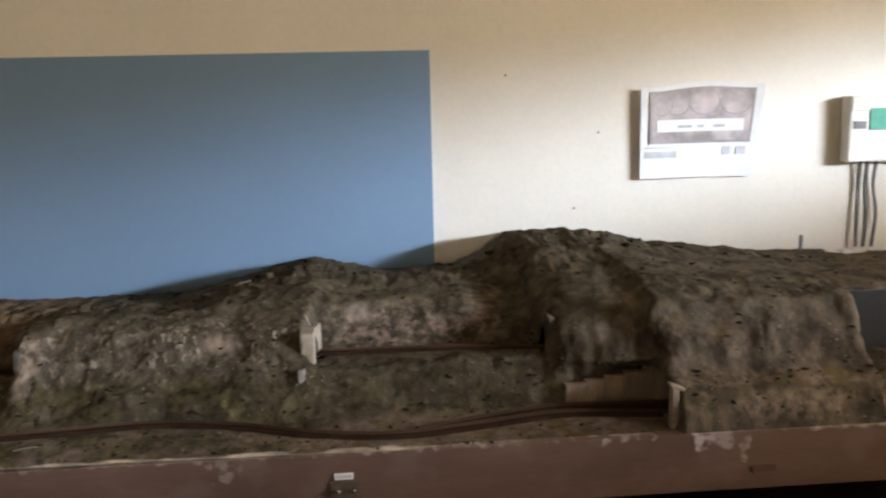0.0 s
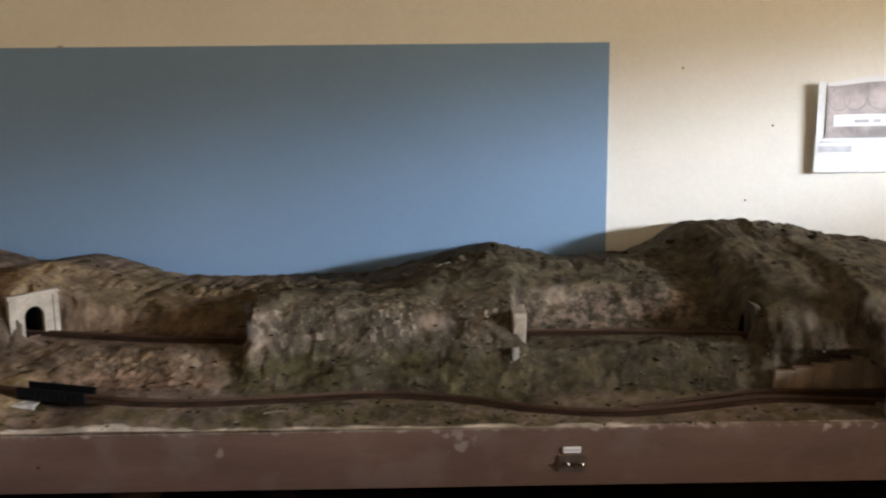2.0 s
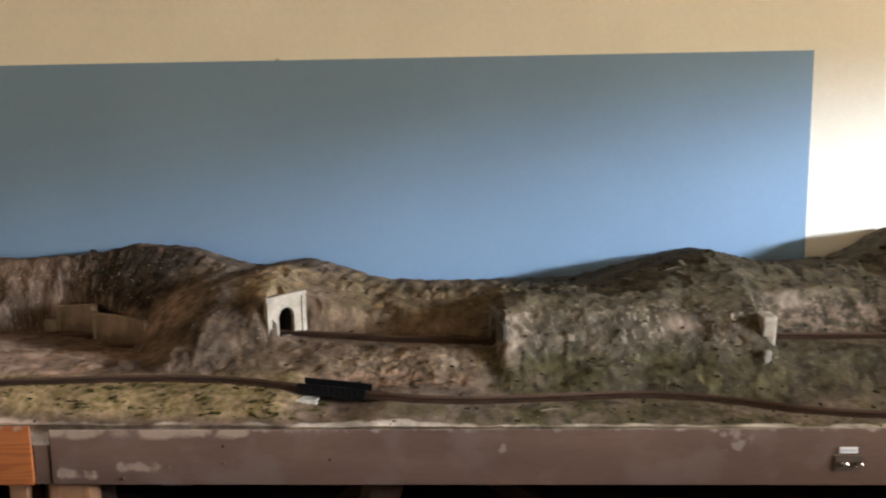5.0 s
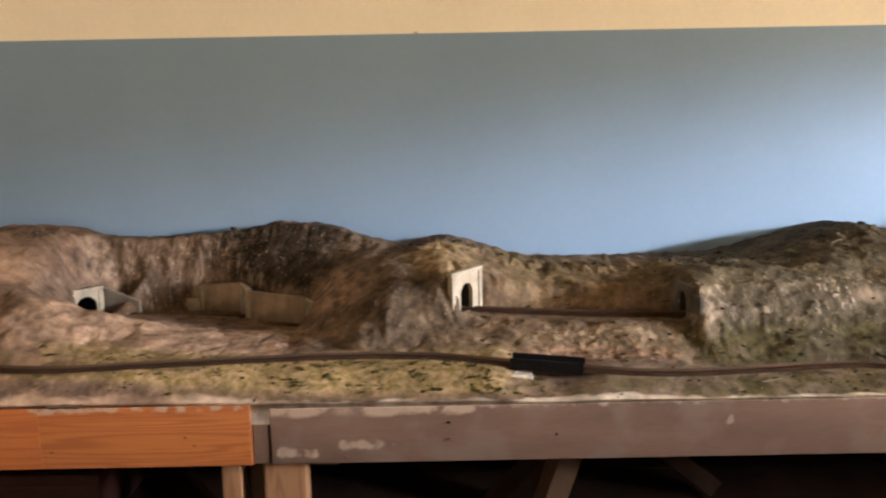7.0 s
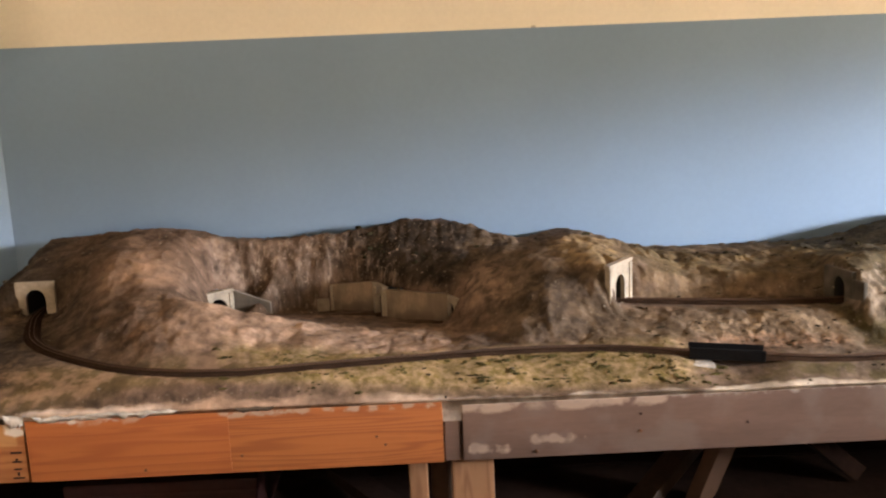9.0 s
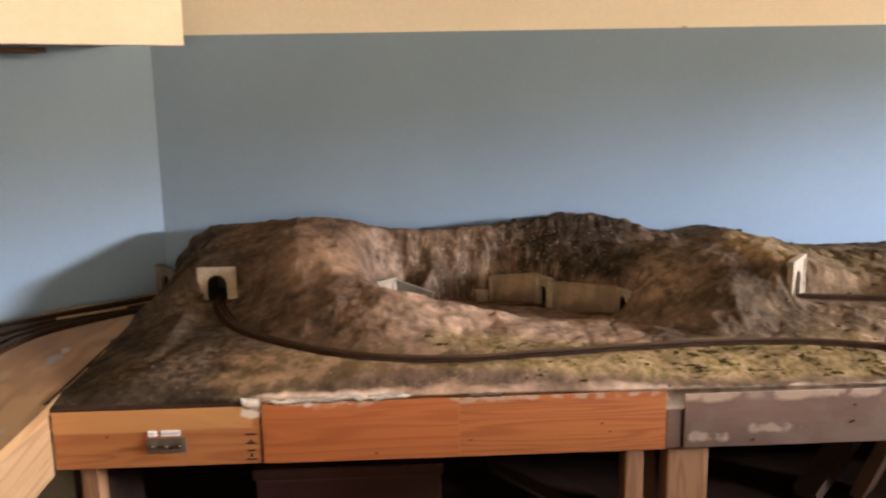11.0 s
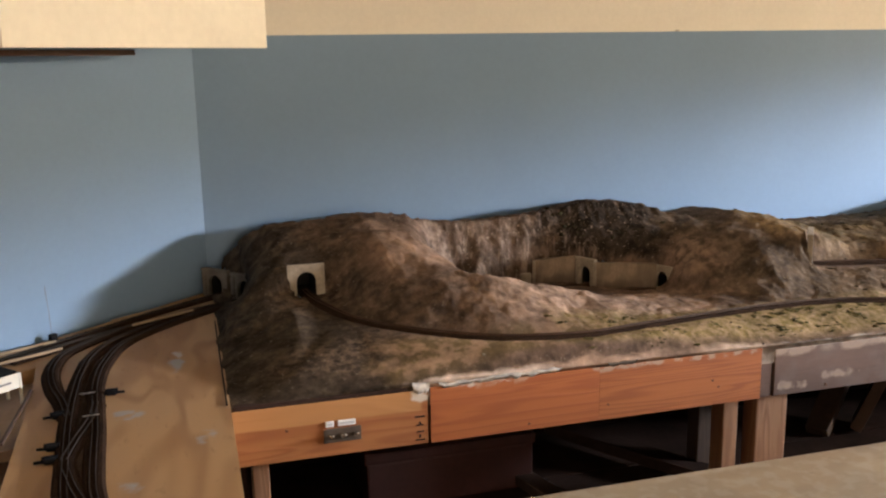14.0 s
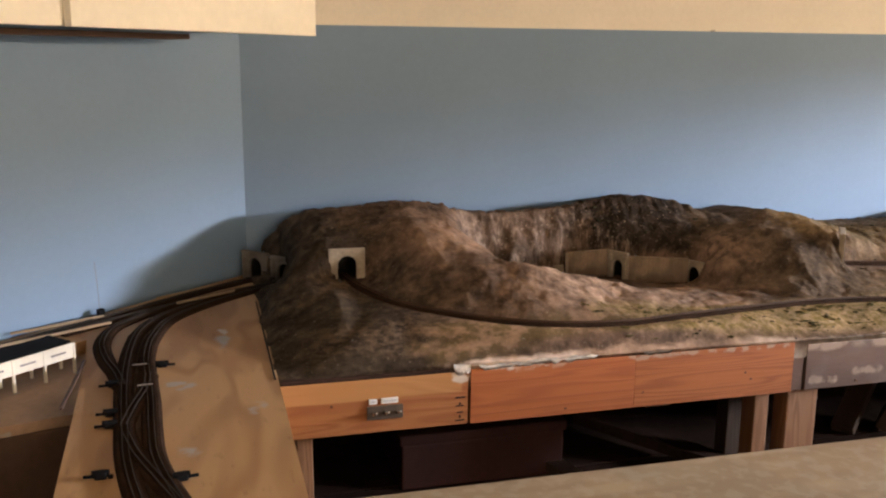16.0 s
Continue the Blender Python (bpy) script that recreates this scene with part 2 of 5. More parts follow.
M_INKL = material("pale_print", (0.60, 0.60, 0.62), 0.7, grain=(60, 0.05), blotch=(12, 0.12), bump=0.02)
M_GREEN = material("green_label", (0.05, 0.36, 0.24), 0.5, bump=0.03)
M_STEEL = material("brushed_plate", (0.15, 0.115, 0.09), 0.45, 0.4, grain=(150, 0.08), bump=0.08)
M_CHROME = material("chrome", (0.75, 0.74, 0.72), 0.2, 1.0, grain=(80, 0.02), bump=0.02)
M_CABLE = material("grey_cable", (0.22, 0.21, 0.20), 0.55, bump=0.03)
M_DARKBROWN = material("dark_brown_board", (0.10, 0.055, 0.035), 0.6, grain=(60, 0.08), blotch=(5, 0.12))
# near-black wood; its colour carries the shade under the bench
M_DARK = material("dark_shaded_wood", (0.044, 0.025, 0.020), 0.9, gloss=0.1, grain=(60, 0.1), blotch=(5, 0.2))
M_KNOT = material("pine_knot", (0.16, 0.06, 0.025), 0.6, grain=(200, 0.1))
# wing wall plaster, also the portal colour darkened for the two shaded west portals
M_WING = material("wing_wall_shaded_portal", (0.20, 0.172, 0.142), 0.85, grain=(140, 0.08), blotch=(20, 0.14))
M_VALLEY = material("brown_valley_paint", (0.42, 0.28, 0.19), 0.7, grain=(80, 0.06), blotch=(7, 0.14), spots=(26, 0.70, (0.40, 0.36, 0.32)))
M_RED = material("dark_red_box", (0.055, 0.016, 0.014), 0.6, bump=0.05)
M_TUFT = material("dark_scrub_foam", (0.044, 0.038, 0.021), 0.95, gloss=0.02, grain=(300, 0.2), blotch=(40, 0.25), bump=0.5)
M_TUFT2 = material("olive_scrub_foam", (0.052, 0.042, 0.022), 0.95, gloss=0.02, grain=(300, 0.2), blotch=(40, 0.25), bump=0.5)
M_TUFT3 = material("green_scrub_foam", (0.118, 0.100, 0.040), 0.95, gloss=0.02, grain=(300, 0.2), blotch=(40, 0.3), bump=0.5)
M_PANEL = material("grey_board_paint", (0.026, 0.028, 0.032), 0.7, grain=(80, 0.06), blotch=(8, 0.15))
M_ROCK = material("pale_rock_chips", (0.24, 0.20, 0.155), 0.9, gloss=0.05, grain=(200, 0.15), bump=0.5)


def terrain_material():
    """Painted plaster hills: brown earth, olive scatter, pale scraped plaster on steep faces, flowing streaks."""
    m = bpy.data.materials.new("painted_plaster_hills")
    m.use_nodes = True
    nt = m.node_tree
    N, L = nt.nodes, nt.links
    bsdf = N["Principled BSDF"]
    bsdf.inputs["Roughness"].default_value = 0.95
    bsdf.inputs["Specular IOR Level"].default_value = 0.05
    geo, co, sep, sepn = N.new("ShaderNodeNewGeometry"), N.new("ShaderNodeTexCoord"), N.new("ShaderNodeSeparateXYZ"), N.new("ShaderNodeSeparateXYZ")
    L.new(co.outputs["Object"], sep.inputs[0])
    L.new(geo.outputs["Normal"], sepn.inputs[0])

    def noise_at(scale, detail=5.0, stretch=(1, 1, 1), rough=0.55):
        mp, n = N.new("ShaderNodeMapping"), N.new("ShaderNodeTexNoise")
        mp.inputs["Scale"].default_value = stretch
        n.inputs["Scale"].default_value, n.inputs["Detail"].default_value, n.inputs["Roughness"].default_value = scale, detail, rough
        L.new(co.outputs["Object"], mp.inputs["Vector"])
        L.new(mp.outputs["Vector"], n.inputs["Vector"])
        return n.outputs["Fac"]

    def ramp(src, lo, hi, a=0.0, b=1.0):
        r = N.new("ShaderNodeMapRange")
        r.inputs["From Min"].default_value, r.inputs["From Max"].default_value = lo, hi
        r.inputs["To Min"].default_value, r.inputs["To Max"].default_value = a, b
        L.new(src, r.inputs["Value"])
        return r.outputs["Result"]

    def math2(op, a, b):
        x = N.new("ShaderNodeMath")
        x.operation = op
        for sock, v in zip(x.inputs, (a, b)):
            if hasattr(v, "links"):
                L.new(v, sock)
            else:
                sock.default_value = v
        return x.outputs[0]

    def mix(fac, a, b, mode="MIX"):
        x = N.new("ShaderNodeMix")
        x.data_type, x.blend_type = "RGBA", mode
        for sock, v in ((x.inputs[0], fac), (x.inputs[6], a), (x.inputs[7], b)):
            if hasattr(v, "links"):
                L.new(v, sock)
            elif isinstance(v, (int, float)):
                sock.default_value = v
            else:
                sock.default_value = (*v, 1)
        return x.outputs[2]

    up, X, Y, Z = sepn.outputs["Z"], sep.outputs["X"], sep.outputs["Y"], sep.outputs["Z"]
    coarse, mid, fine = noise_at(6, 4), noise_at(21, 5), noise_at(95, 4)
    brush = noise_at(34, 6, (1.1, 1.1, 0.66), 0.62)
    scuff = noise_at(60, 6, (1, 1, 0.7), 0.68)
    steep, flat = ramp(up, 0.75, 0.35), ramp(up, 0.45, 0.80)

    def times(*fs):
        out = fs[0]
        for f in fs[1:]:
            out = math2("MULTIPLY", out, f)
        return out

    def tone(dark, light):
        """Two stipples of one paint, dabbed together."""
        return mix(ramp(brush, 0.36, 0.64), dark, light)

    def patch_at(x, y, z, rx, ry, rz, edge=0.35):
        """A daubed area round a point, with a ragged brushed rim."""
        mp, ln = N.new("ShaderNodeMapping"), N.new("ShaderNodeVectorMath")
        mp.vector_type = "TEXTURE"
        mp.inputs["Location"].default_value, mp.inputs["Scale"].default_value = (x, y, z), (rx, ry, rz)
        ln.operation = "LENGTH"
        L.new(co.outputs["Object"], mp.inputs["Vector"])
        L.new(mp.outputs["Vector"], ln.inputs[0])
        ragged = math2("ADD", ln.outputs["Value"], math2("MULTIPLY", math2("SUBTRACT", math2("ADD", mid, brush), 1.0), 1.1))
        return ramp(ragged, 1.0 + edge, 1.0 - edge)

    def between(src, a, b, soft):
        return times(ramp(src, a - soft, a + soft), ramp(src, b + soft, b - soft))

    wobble = math2("ADD", X, math2("MULTIPLY", math2("SUBTRACT", mid, 0.5), 0.30))
    # ground coats from west to east
    col = tone((0.090, 0.063, 0.052), (0.194, 0.134, 0.108))
    east = ramp(wobble, -0.80, -0.58)
    col = mix(east, col, tone((0.047, 0.039, 0.031), (0.096, 0.080, 0.061)))
    col = mix(ramp(wobble, 0.30, 0.60), col, tone((0.068, 0.057, 0.051), (0.130, 0.109, 0.097)))
    # west hill: flank darkened for shade away from window, warm spur facing the cove
    shaded_flank = ramp(math2("ADD", wobble, math2("MULTIPLY", Y, 0.30)), -1.61, -1.92)
    col = mix(times(shaded_flank, 0.95), col, mix(ramp(mid, 0.40, 0.60), tone((0.030, 0.024, 0.020), (0.066, 0.051, 0.041)), tone((0.046, 0.036, 0.028), (0.100, 0.078, 0.059))))
    col = mix(times(patch_at(-2.20, 1.92, 1.10, 0.10, 0.12, 0.05), ramp(mid, 0.32, 0.6, 0.3, 0.85)), col, (0.337, 0.224, 0.172))
    col = mix(times(patch_at(-2.36, 1.56, 0.97, 0.22, 0.08, 0.05), ramp(scuff, 0.42, 0.62, 0.0, 0.5)), col, (0.230, 0.160, 0.122))
    col = mix(times(patch_at(-2.47, 1.86, 1.01, 0.10, 0.10, 0.05), ramp(scuff, 0.40, 0.60, 0.0, 0.3)), col, (0.225, 0.158, 0.122))
    # spur and mounds before the cove
    spur = times(between(wobble, -2.08, -1.52, 0.07), ramp(Y, 1.90, 1.84), ramp(Y, 1.585, 1.63))
    col = mix(times(spur, ramp(brush, 0.30, 0.62, 0.45, 0.95)), col, tone((0.230, 0.158, 0.122), (0.352, 0.244, 0.195)))
    col = mix(times(patch_at(-2.06, 2.17, 1.08, 0.05, 0.05, 0.07), ramp(scuff, 0.40, 0.58, 0.2, 0.8)), col, (0.316, 0.244, 0.215))
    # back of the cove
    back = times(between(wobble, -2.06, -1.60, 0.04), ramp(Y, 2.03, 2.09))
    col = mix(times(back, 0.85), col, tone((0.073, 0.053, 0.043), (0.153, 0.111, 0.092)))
    # dark daub on the peak: shade of the side turned from the window
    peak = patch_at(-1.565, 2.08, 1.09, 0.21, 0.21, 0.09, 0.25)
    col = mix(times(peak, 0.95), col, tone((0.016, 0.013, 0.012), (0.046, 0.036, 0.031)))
    # middle hill: brown, with a sandy brow above the portal
    hill = times(between(wobble, -1.46, -1.11, 0.03), ramp(Z, 0.955, 0.975))
    col = mix(times(hill, 0.85), col, tone((0.070, 0.053, 0.043), (0.158, 0.119, 0.095)))
    col = mix(times(patch_at(-1.15, 1.90, 1.108, 0.10, 0.20, 0.035), ramp(scuff, 0.36, 0.6, 0.2, 0.85)), col, (0.306, 0.220, 0.130))
    col = mix(times(patch_at(-1.43, 1.90, 1.03, 0.07, 0.10, 0.07), ramp(brush, 0.40, 0.60, 0.1, 0.75)), col, (0.291, 0.202, 0.165))
    col = mix(times(patch_at(-1.225, 1.745, 1.025, 0.105, 0.11, 0.060), 0.85), col, tone((0.040, 0.030, 0.025), (0.092, 0.068, 0.054)))
    # first shelf: olive brown back, pinkish bank below the track
    shelf = times(between(wobble, -1.08, -0.66, 0.03), ramp(Y, 1.80, 1.85))
    col = mix(times(shelf, 0.85), col, tone((0.098, 0.068, 0.048), (0.190, 0.135, 0.092)))
    bank = times(between(wobble, -1.22, -0.68, 0.04), ramp(Y, 1.80, 1.75), ramp(Z, 0.948, 0.960))
    col = mix(times(bank, 0.85), col, tone((0.085, 0.060, 0.044), (0.155, 0.112, 0.082)))
    col = mix(times(patch_at(-0.86, 1.68, 0.975, 0.15, 0.06, 0.022), ramp(scuff, 0.44, 0.60, 0.0, 0.75)), col, (0.270, 0.200, 0.150))
    col = mix(times(patch_at(-0.90, 1.62, 0.955, 0.17, 0.035, 0.014), ramp(scuff, 0.42, 0.60, 0.0, 0.7)), col, (0.347, 0.215, 0.160))
    # olive scatter over the tops and flats
    moss = times(ramp(wobble, -1.12, -0.95), flat, ramp(Z, 1.025, 1.05), ramp(noise_at(16, 5), 0.34, 0.56, 0.25, 0.8))
    col = mix(moss, col, mix(east, tone((0.118, 0.088, 0.046), (0.190, 0.140, 0.074)), tone((0.057, 0.046, 0.031), (0.106, 0.086, 0.060))))
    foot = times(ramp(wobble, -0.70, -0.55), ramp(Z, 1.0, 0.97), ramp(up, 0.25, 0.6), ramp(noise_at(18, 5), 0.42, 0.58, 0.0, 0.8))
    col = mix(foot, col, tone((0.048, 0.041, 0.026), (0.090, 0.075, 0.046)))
    # grass strip along the front, sandy where it thins
    strip = times(ramp(Y, 1.66, 1.61), ramp(Y, 1.452, 1.480), between(wobble, -1.93, -1.05, 0.05), ramp(up, 0.6, 0.85))
    col = mix(times(strip, 0.86), col, mix(ramp(scuff, 0.40, 0.62), tone((0.153, 0.117, 0.040), (0.245, 0.191, 0.072)), (0.352, 0.253, 0.170)))
    thin = times(ramp(Y, 1.60, 1.55), ramp(Y, 1.452, 1.480), between(wobble, -2.36, -1.90, 0.05), ramp(up, 0.6, 0.85))
    col = mix(times(thin, 0.8), col, mix(ramp(noise_at(26, 4), 0.46, 0.56), (0.194, 0.143, 0.078), (0.337, 0.229, 0.165)))
    gravel = times(ramp(Y, 1.61, 1.55), ramp(wobble, -1.02, -0.85), ramp(up, 0.6, 0.9))
    col = mix(times(gravel, 0.9), col, tone((0.102, 0.078, 0.066), (0.194, 0.151, 0.130)))
    col = mix(times(gravel, ramp(noise_at(22, 4), 0.52, 0.60, 0.0, 0.7)), col, (0.088, 0.073, 0.034))
    # chalky vertical scrapes on the cliffs, thicker in a band under the brow
    streak = noise_at(34, 5, (2.5, 2.5, 0.22), 0.58)
    cliff = times(between(X, -0.70, -0.10, 0.02), ramp(Y, 1.84, 1.78))
    band = times(cliff, ramp(Z, 0.985, 1.02), ramp(Z, 1.085, 1.06))
    col = mix(times(band, ramp(mid, 0.40, 0.60, 0.1, 0.4)), col, (0.130, 0.102, 0.088))
    col = mix(times(band, ramp(streak, 0.52, 0.62, 0.0, 0.75), ramp(noise_at(17, 3), 0.44, 0.58, 0.15, 1.0)), col, (0.352, 0.285, 0.255))
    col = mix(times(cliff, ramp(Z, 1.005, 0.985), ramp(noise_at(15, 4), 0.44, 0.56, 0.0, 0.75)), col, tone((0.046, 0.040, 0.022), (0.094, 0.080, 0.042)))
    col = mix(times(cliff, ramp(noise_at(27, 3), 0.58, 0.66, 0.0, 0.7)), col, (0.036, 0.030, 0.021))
    col = mix(times(cliff, steep, ramp(streak, 0.57, 0.66, 0.0, 0.5)), col, (0.275, 0.224, 0.185))
    col = mix(times(patch_at(-0.645, 1.69, 1.02, 0.03, 0.06, 0.05), ramp(streak, 0.40, 0.58, 0.2, 0.8)), col, (0.357, 0.286, 0.245))
    col = mix(times(patch_at(-0.29, 1.72, 1.04, 0.03, 0.05, 0.014), 0.45), col, (0.347, 0.253, 0.220))
    rear = times(between(X, -0.10, 0.27, 0.03), ramp(Y, 1.80, 1.83), ramp(Z, 1.085, 1.05))
    col = mix(times(rear, ramp(noise_at(64, 6, (0.8, 1, 1), 0.66), 0.44, 0.62, 0.0, 0.65)), col, (0.306, 0.224, 0.200))
    col = mix(times(patch_at(-0.02, 1.86, 1.055, 0.03, 0.05, 0.018), 0.5), col, (0.428, 0.344, 0.310))
    drape = times(ramp(X, 0.36, 0.42), steep, ramp(noise_at(24, 6, (1.5, 1.5, 0.30), 0.60), 0.52, 0.66, 0.0, 0.45))
    col = mix(drape, col, (0.245, 0.199, 0.170))
    col = mix(times(patch_at(0.445, 1.64, 1.055, 0.012, 0.05, 0.022), 0.45), col, (0.337, 0.291, 0.285))
    col = mix(times(patch_at(0.74, 1.47, 0.955, 0.09, 0.05, 0.022), ramp(scuff, 0.38, 0.56, 0.0, 0.45)), col, (0.337, 0.267, 0.230))
    col = mix(times(ramp(X, 0.912, 0.925), ramp(X, 0.95, 0.94), ramp(scuff, 0.35, 0.6, 0.2, 0.8)), col, (0.316, 0.253, 0.215))
    west_cliff = times(back, steep, ramp(streak, 0.52, 0.66, 0.0, 0.65))
    col = mix(west_cliff, col, (0.326, 0.263, 0.235))
    # loose pale chips behind the cove
    col = mix(times(math2("MAXIMUM", back, peak), ramp(noise_at(120, 3), 0.66, 0.71, 0.0, 0.8)), col, (0.408, 0.334, 0.300))
    # plaster left raw along the front edge
    rim = math2("SUBTRACT", Y, math2("MULTIPLY", noise_at(20, 5, (0.5, 1, 1)), 0.055))
    edge = times(ramp(rim, 1.4290, 1.4225), ramp(X, 0.54, 0.50), ramp(X, -2.29, -2.25), ramp(noise_at(9, 3), 0.40, 0.56, 0.45, 1.0))
    col = mix(times(edge, 0.9), col, mix(ramp(wobble, -1.7, -1.5), (0.408, 0.286, 0.225), (0.590, 0.520, 0.480)))
    white = times(ramp(math2("SUBTRACT", Y, math2("MULTIPLY", mid, 0.02)), 1.4465, 1.4400), between(wobble, -2.26, -2.04, 0.03))
    col = mix(times(white, 0.95), col, (0.734, 0.611, 0.560))
    col = mix(1.0, col, mix(ramp(X, -1.7, -1.2), (0.98, 0.955, 0.90), mix(east, (0.97, 0.965, 0.91), (0.95, 0.955, 0.88))), "MULTIPLY")
    # rubbed lights and stipple over all
    col = mix(ramp(noise_at(13, 6, (1, 1, 1), 0.6), 0.38, 0.62), mix(1.0, col, (0.70, 0.69, 0.68), "MULTIPLY"), mix(1.0, col, (1.24, 1.23, 1.21), "MULTIPLY"))
    col = mix(ramp(scuff, 0.36, 0.66), mix(1.0, col, (0.86, 0.85, 0.84), "MULTIPLY"), mix(1.0, col, (1.16, 1.15, 1.13), "MULTIPLY"))
    col = mix(times(ramp(noise_at(170, 3), 0.645, 0.70), ramp(scuff, 0.42, 0.58, 0.1, 0.5)), col, (0.350, 0.300, 0.250))
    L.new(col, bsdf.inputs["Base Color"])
    b = N.new("ShaderNodeBump")
    b.inputs["Strength"].default_value, b.inputs["Distance"].default_value = 0.40, 0.004
    L.new(math2("ADD", math2("MULTIPLY", fine, 0.7), math2("ADD", scuff, math2("MULTIPLY", brush, 0.6))), b.inputs["Height"])
    L.new(b.outputs["Normal"], bsdf.inputs["Normal"])
    return m


M_TERRAIN = terrain_material()


# ---- helpers of this scene ----
def link(name, bm, mat, smooth=False):
    me = bpy.data.meshes.new(name)
    bmesh.ops.recalc_face_normals(bm, faces=bm.faces)
    bm.to_mesh(me)
    bm.free()
    me.materials.append(mat)
    if smooth:
        for p in me.polygons:
            p.use_smooth = True
    return new(name, me)


def part(name, bm, mat, parent, label="", smooth=False):
    ob = link(name, bm, mat, smooth)
    ob.parent = parent
    return tagged(ob, label)


def thing(name, label, category, m=None, group="", kind=""):
    ob = new(name)
    ob.empty_display_size = 0.02
    if m is not None:
        ob.matrix_world = m
    return tagged(ob, label, category, group, kind)


def add_box(bm, lo, hi, bevel=0.0, m=None):
    """A box from corner lo to corner hi, with softened edges, optionally moved by m."""
    c = [(a + b) / 2 for a, b in zip(lo, hi)]
    s = [abs(b - a) for a, b in zip(lo, hi)]
    made = bmesh.ops.create_cube(bm, size=1.0)["verts"]
    for v in made:
        v.co = Vector((v.co.x * s[0] + c[0], v.co.y * s[1] + c[1], v.co.z * s[2] + c[2]))
    if bevel:
        edges = list({e for v in made for e in v.link_edges})
        got = bmesh.ops.bevel(bm, geom=edges, offset=bevel, segments=2, affect="EDGES", profile=0.6)
        made = list({v for f in got["faces"] for v in f.verts} | {v for v in made if v.is_valid})
    if m is not None:
        for v in made:
            v.co = m @ v.co
    return bm


def box(lo, hi, bevel=0.0, m=None):
    return add_box(bmesh.new(), lo, hi, bevel, m)


def sweep(bm, path, outline, closed=True):
    """Sweep an outline of (side, up) offsets along a path of Vectors."""
    rings = []
    for i, p in enumerate(path):
        t = (path[min(i + 1, len(path) - 1)] - path[max(i - 1, 0)]).normalized()
        side = Vector((t.y, -t.x, 0)).normalized() if abs(t.z) < 0.95 else Vector((1, 0, 0))
        up = side.cross(t).normalized()
        rings.append([bm.verts.new(p + side * a + up * b) for a, b in outline])
    n = len(outline)
    for r0, r1 in zip(rings, rings[1:]):
        for k in range(n if closed else n - 1):
            bm.faces.new((r0[k], r0[(k + 1) % n], r1[(k + 1) % n], r1[k]))
    if closed:
        bm.faces.new(rings[0])
        bm.faces.new(rings[-1])
    return bm


def spline(points, step):
    """Catmull-Rom through the points, resampled at about one step."""
    P = [Vector(p) for p in points]
    P = [2 * P[0] - P[1], *P, 2 * P[-1] - P[-2]]
    out = []
    for a, b, c, d in zip(P, P[1:], P[2:], P[3:]):
        n = max(2, round((c - b).length / step))
        for k in range(n):
            t = k / n
            out.append(0.5 * (2 * b + (c - a) * t + (2 * a - 5 * b + 4 * c - d) * t * t + (3 * b - a - 3 * c + d) * t ** 3))
    out.append(P[-2])
    return out


def tube(bm, path, r, n=8):
    return sweep(bm, path, [(r * math.cos(2 * math.pi * k / n), r * math.sin(2 * math.pi * k / n)) for k in range(n)])


# ---- room ----
WALL_Y, TOP, CORNER = 2.36, 2.45, Vector((-2.672, 2.35, 0))
DIAG = Vector((-0.731, -0.682, 0))
ROOM_N = Vector((0.682, -0.731, 0))


def structure(name, bm, mat, label, category):
    return tagged(link(name, bm, mat), label, category, kind="structure")


structure("floor", box((-5.4, -3.0, -0.1), (WIN_X + 0.2, 2.5, 0.0)), M_FLOOR, "dark worn floor in shadow under the layout", "floor")
structure("ceiling", box((-5.4, -3.0, TOP), (WIN_X + 0.2, 2.5, TOP + 0.1)), M_CEIL, "plain pale ceiling", "ceiling")
structure("wall_north", box((-2.9, WALL_Y, 0), (WIN_X + 0.2, WALL_Y + 0.12, TOP)), M_WALL, "cream painted wall behind the layout", "wall")
# south wall, with an opening added only for the fill lamp
bm = bmesh.new()
for lo, hi in (((-5.4, -3.1, 0), (FILL_X0, -3.0, TOP)), ((FILL_X1, -3.1, 0), (WIN_X + 0.2, -3.0, TOP)), ((FILL_X0, -3.1, 0), (FILL_X1, -3.0, 0.95)), ((FILL_X0, -3.1, 1.95), (FILL_X1, -3.0, TOP))):
    add_box(bm, lo, hi)
structure("wall_south", bm, M_WALL, "plain cream wall with an added unseen opening across the room", "wall")
structure("wall_west", box((-5.4, -3.0, 0), (-5.3, 2.5, TOP)), M_WALL, "plain cream side wall", "wall")
dm = Matrix.Translation(CORNER) @ Matrix(((DIAG.x, -ROOM_N.x, 0, 0), (DIAG.y, -ROOM_N.y, 0, 0), (0, 0, 1, 0), (0, 0, 0, 1)))
structure("wall_northwest", box((-0.1, 0.012, 0), (3.6, 0.12, TOP), m=dm), M_WALL, "cream wall set at an angle across the corner", "wall")
bm = bmesh.new()
for lo, hi in (((WIN_X, -3.0, 0), (WIN_X + 0.12, WIN_Y0, TOP)), ((WIN_X, WIN_Y1, 0), (WIN_X + 0.12, 2.5, TOP)), ((WIN_X, WIN_Y0, 0), (WIN_X + 0.12, WIN_Y1, WIN_Z0)), ((WIN_X, WIN_Y0, WIN_Z1), (WIN_X + 0.12, WIN_Y1, TOP))):
    add_box(bm, lo, hi)
structure("wall_east", bm, M_WALL, "cream wall with the window that lights the room", "wall")
win = thing("window_1", "white-framed window that lights the room", "window", kind="structure")
bm = bmesh.new()
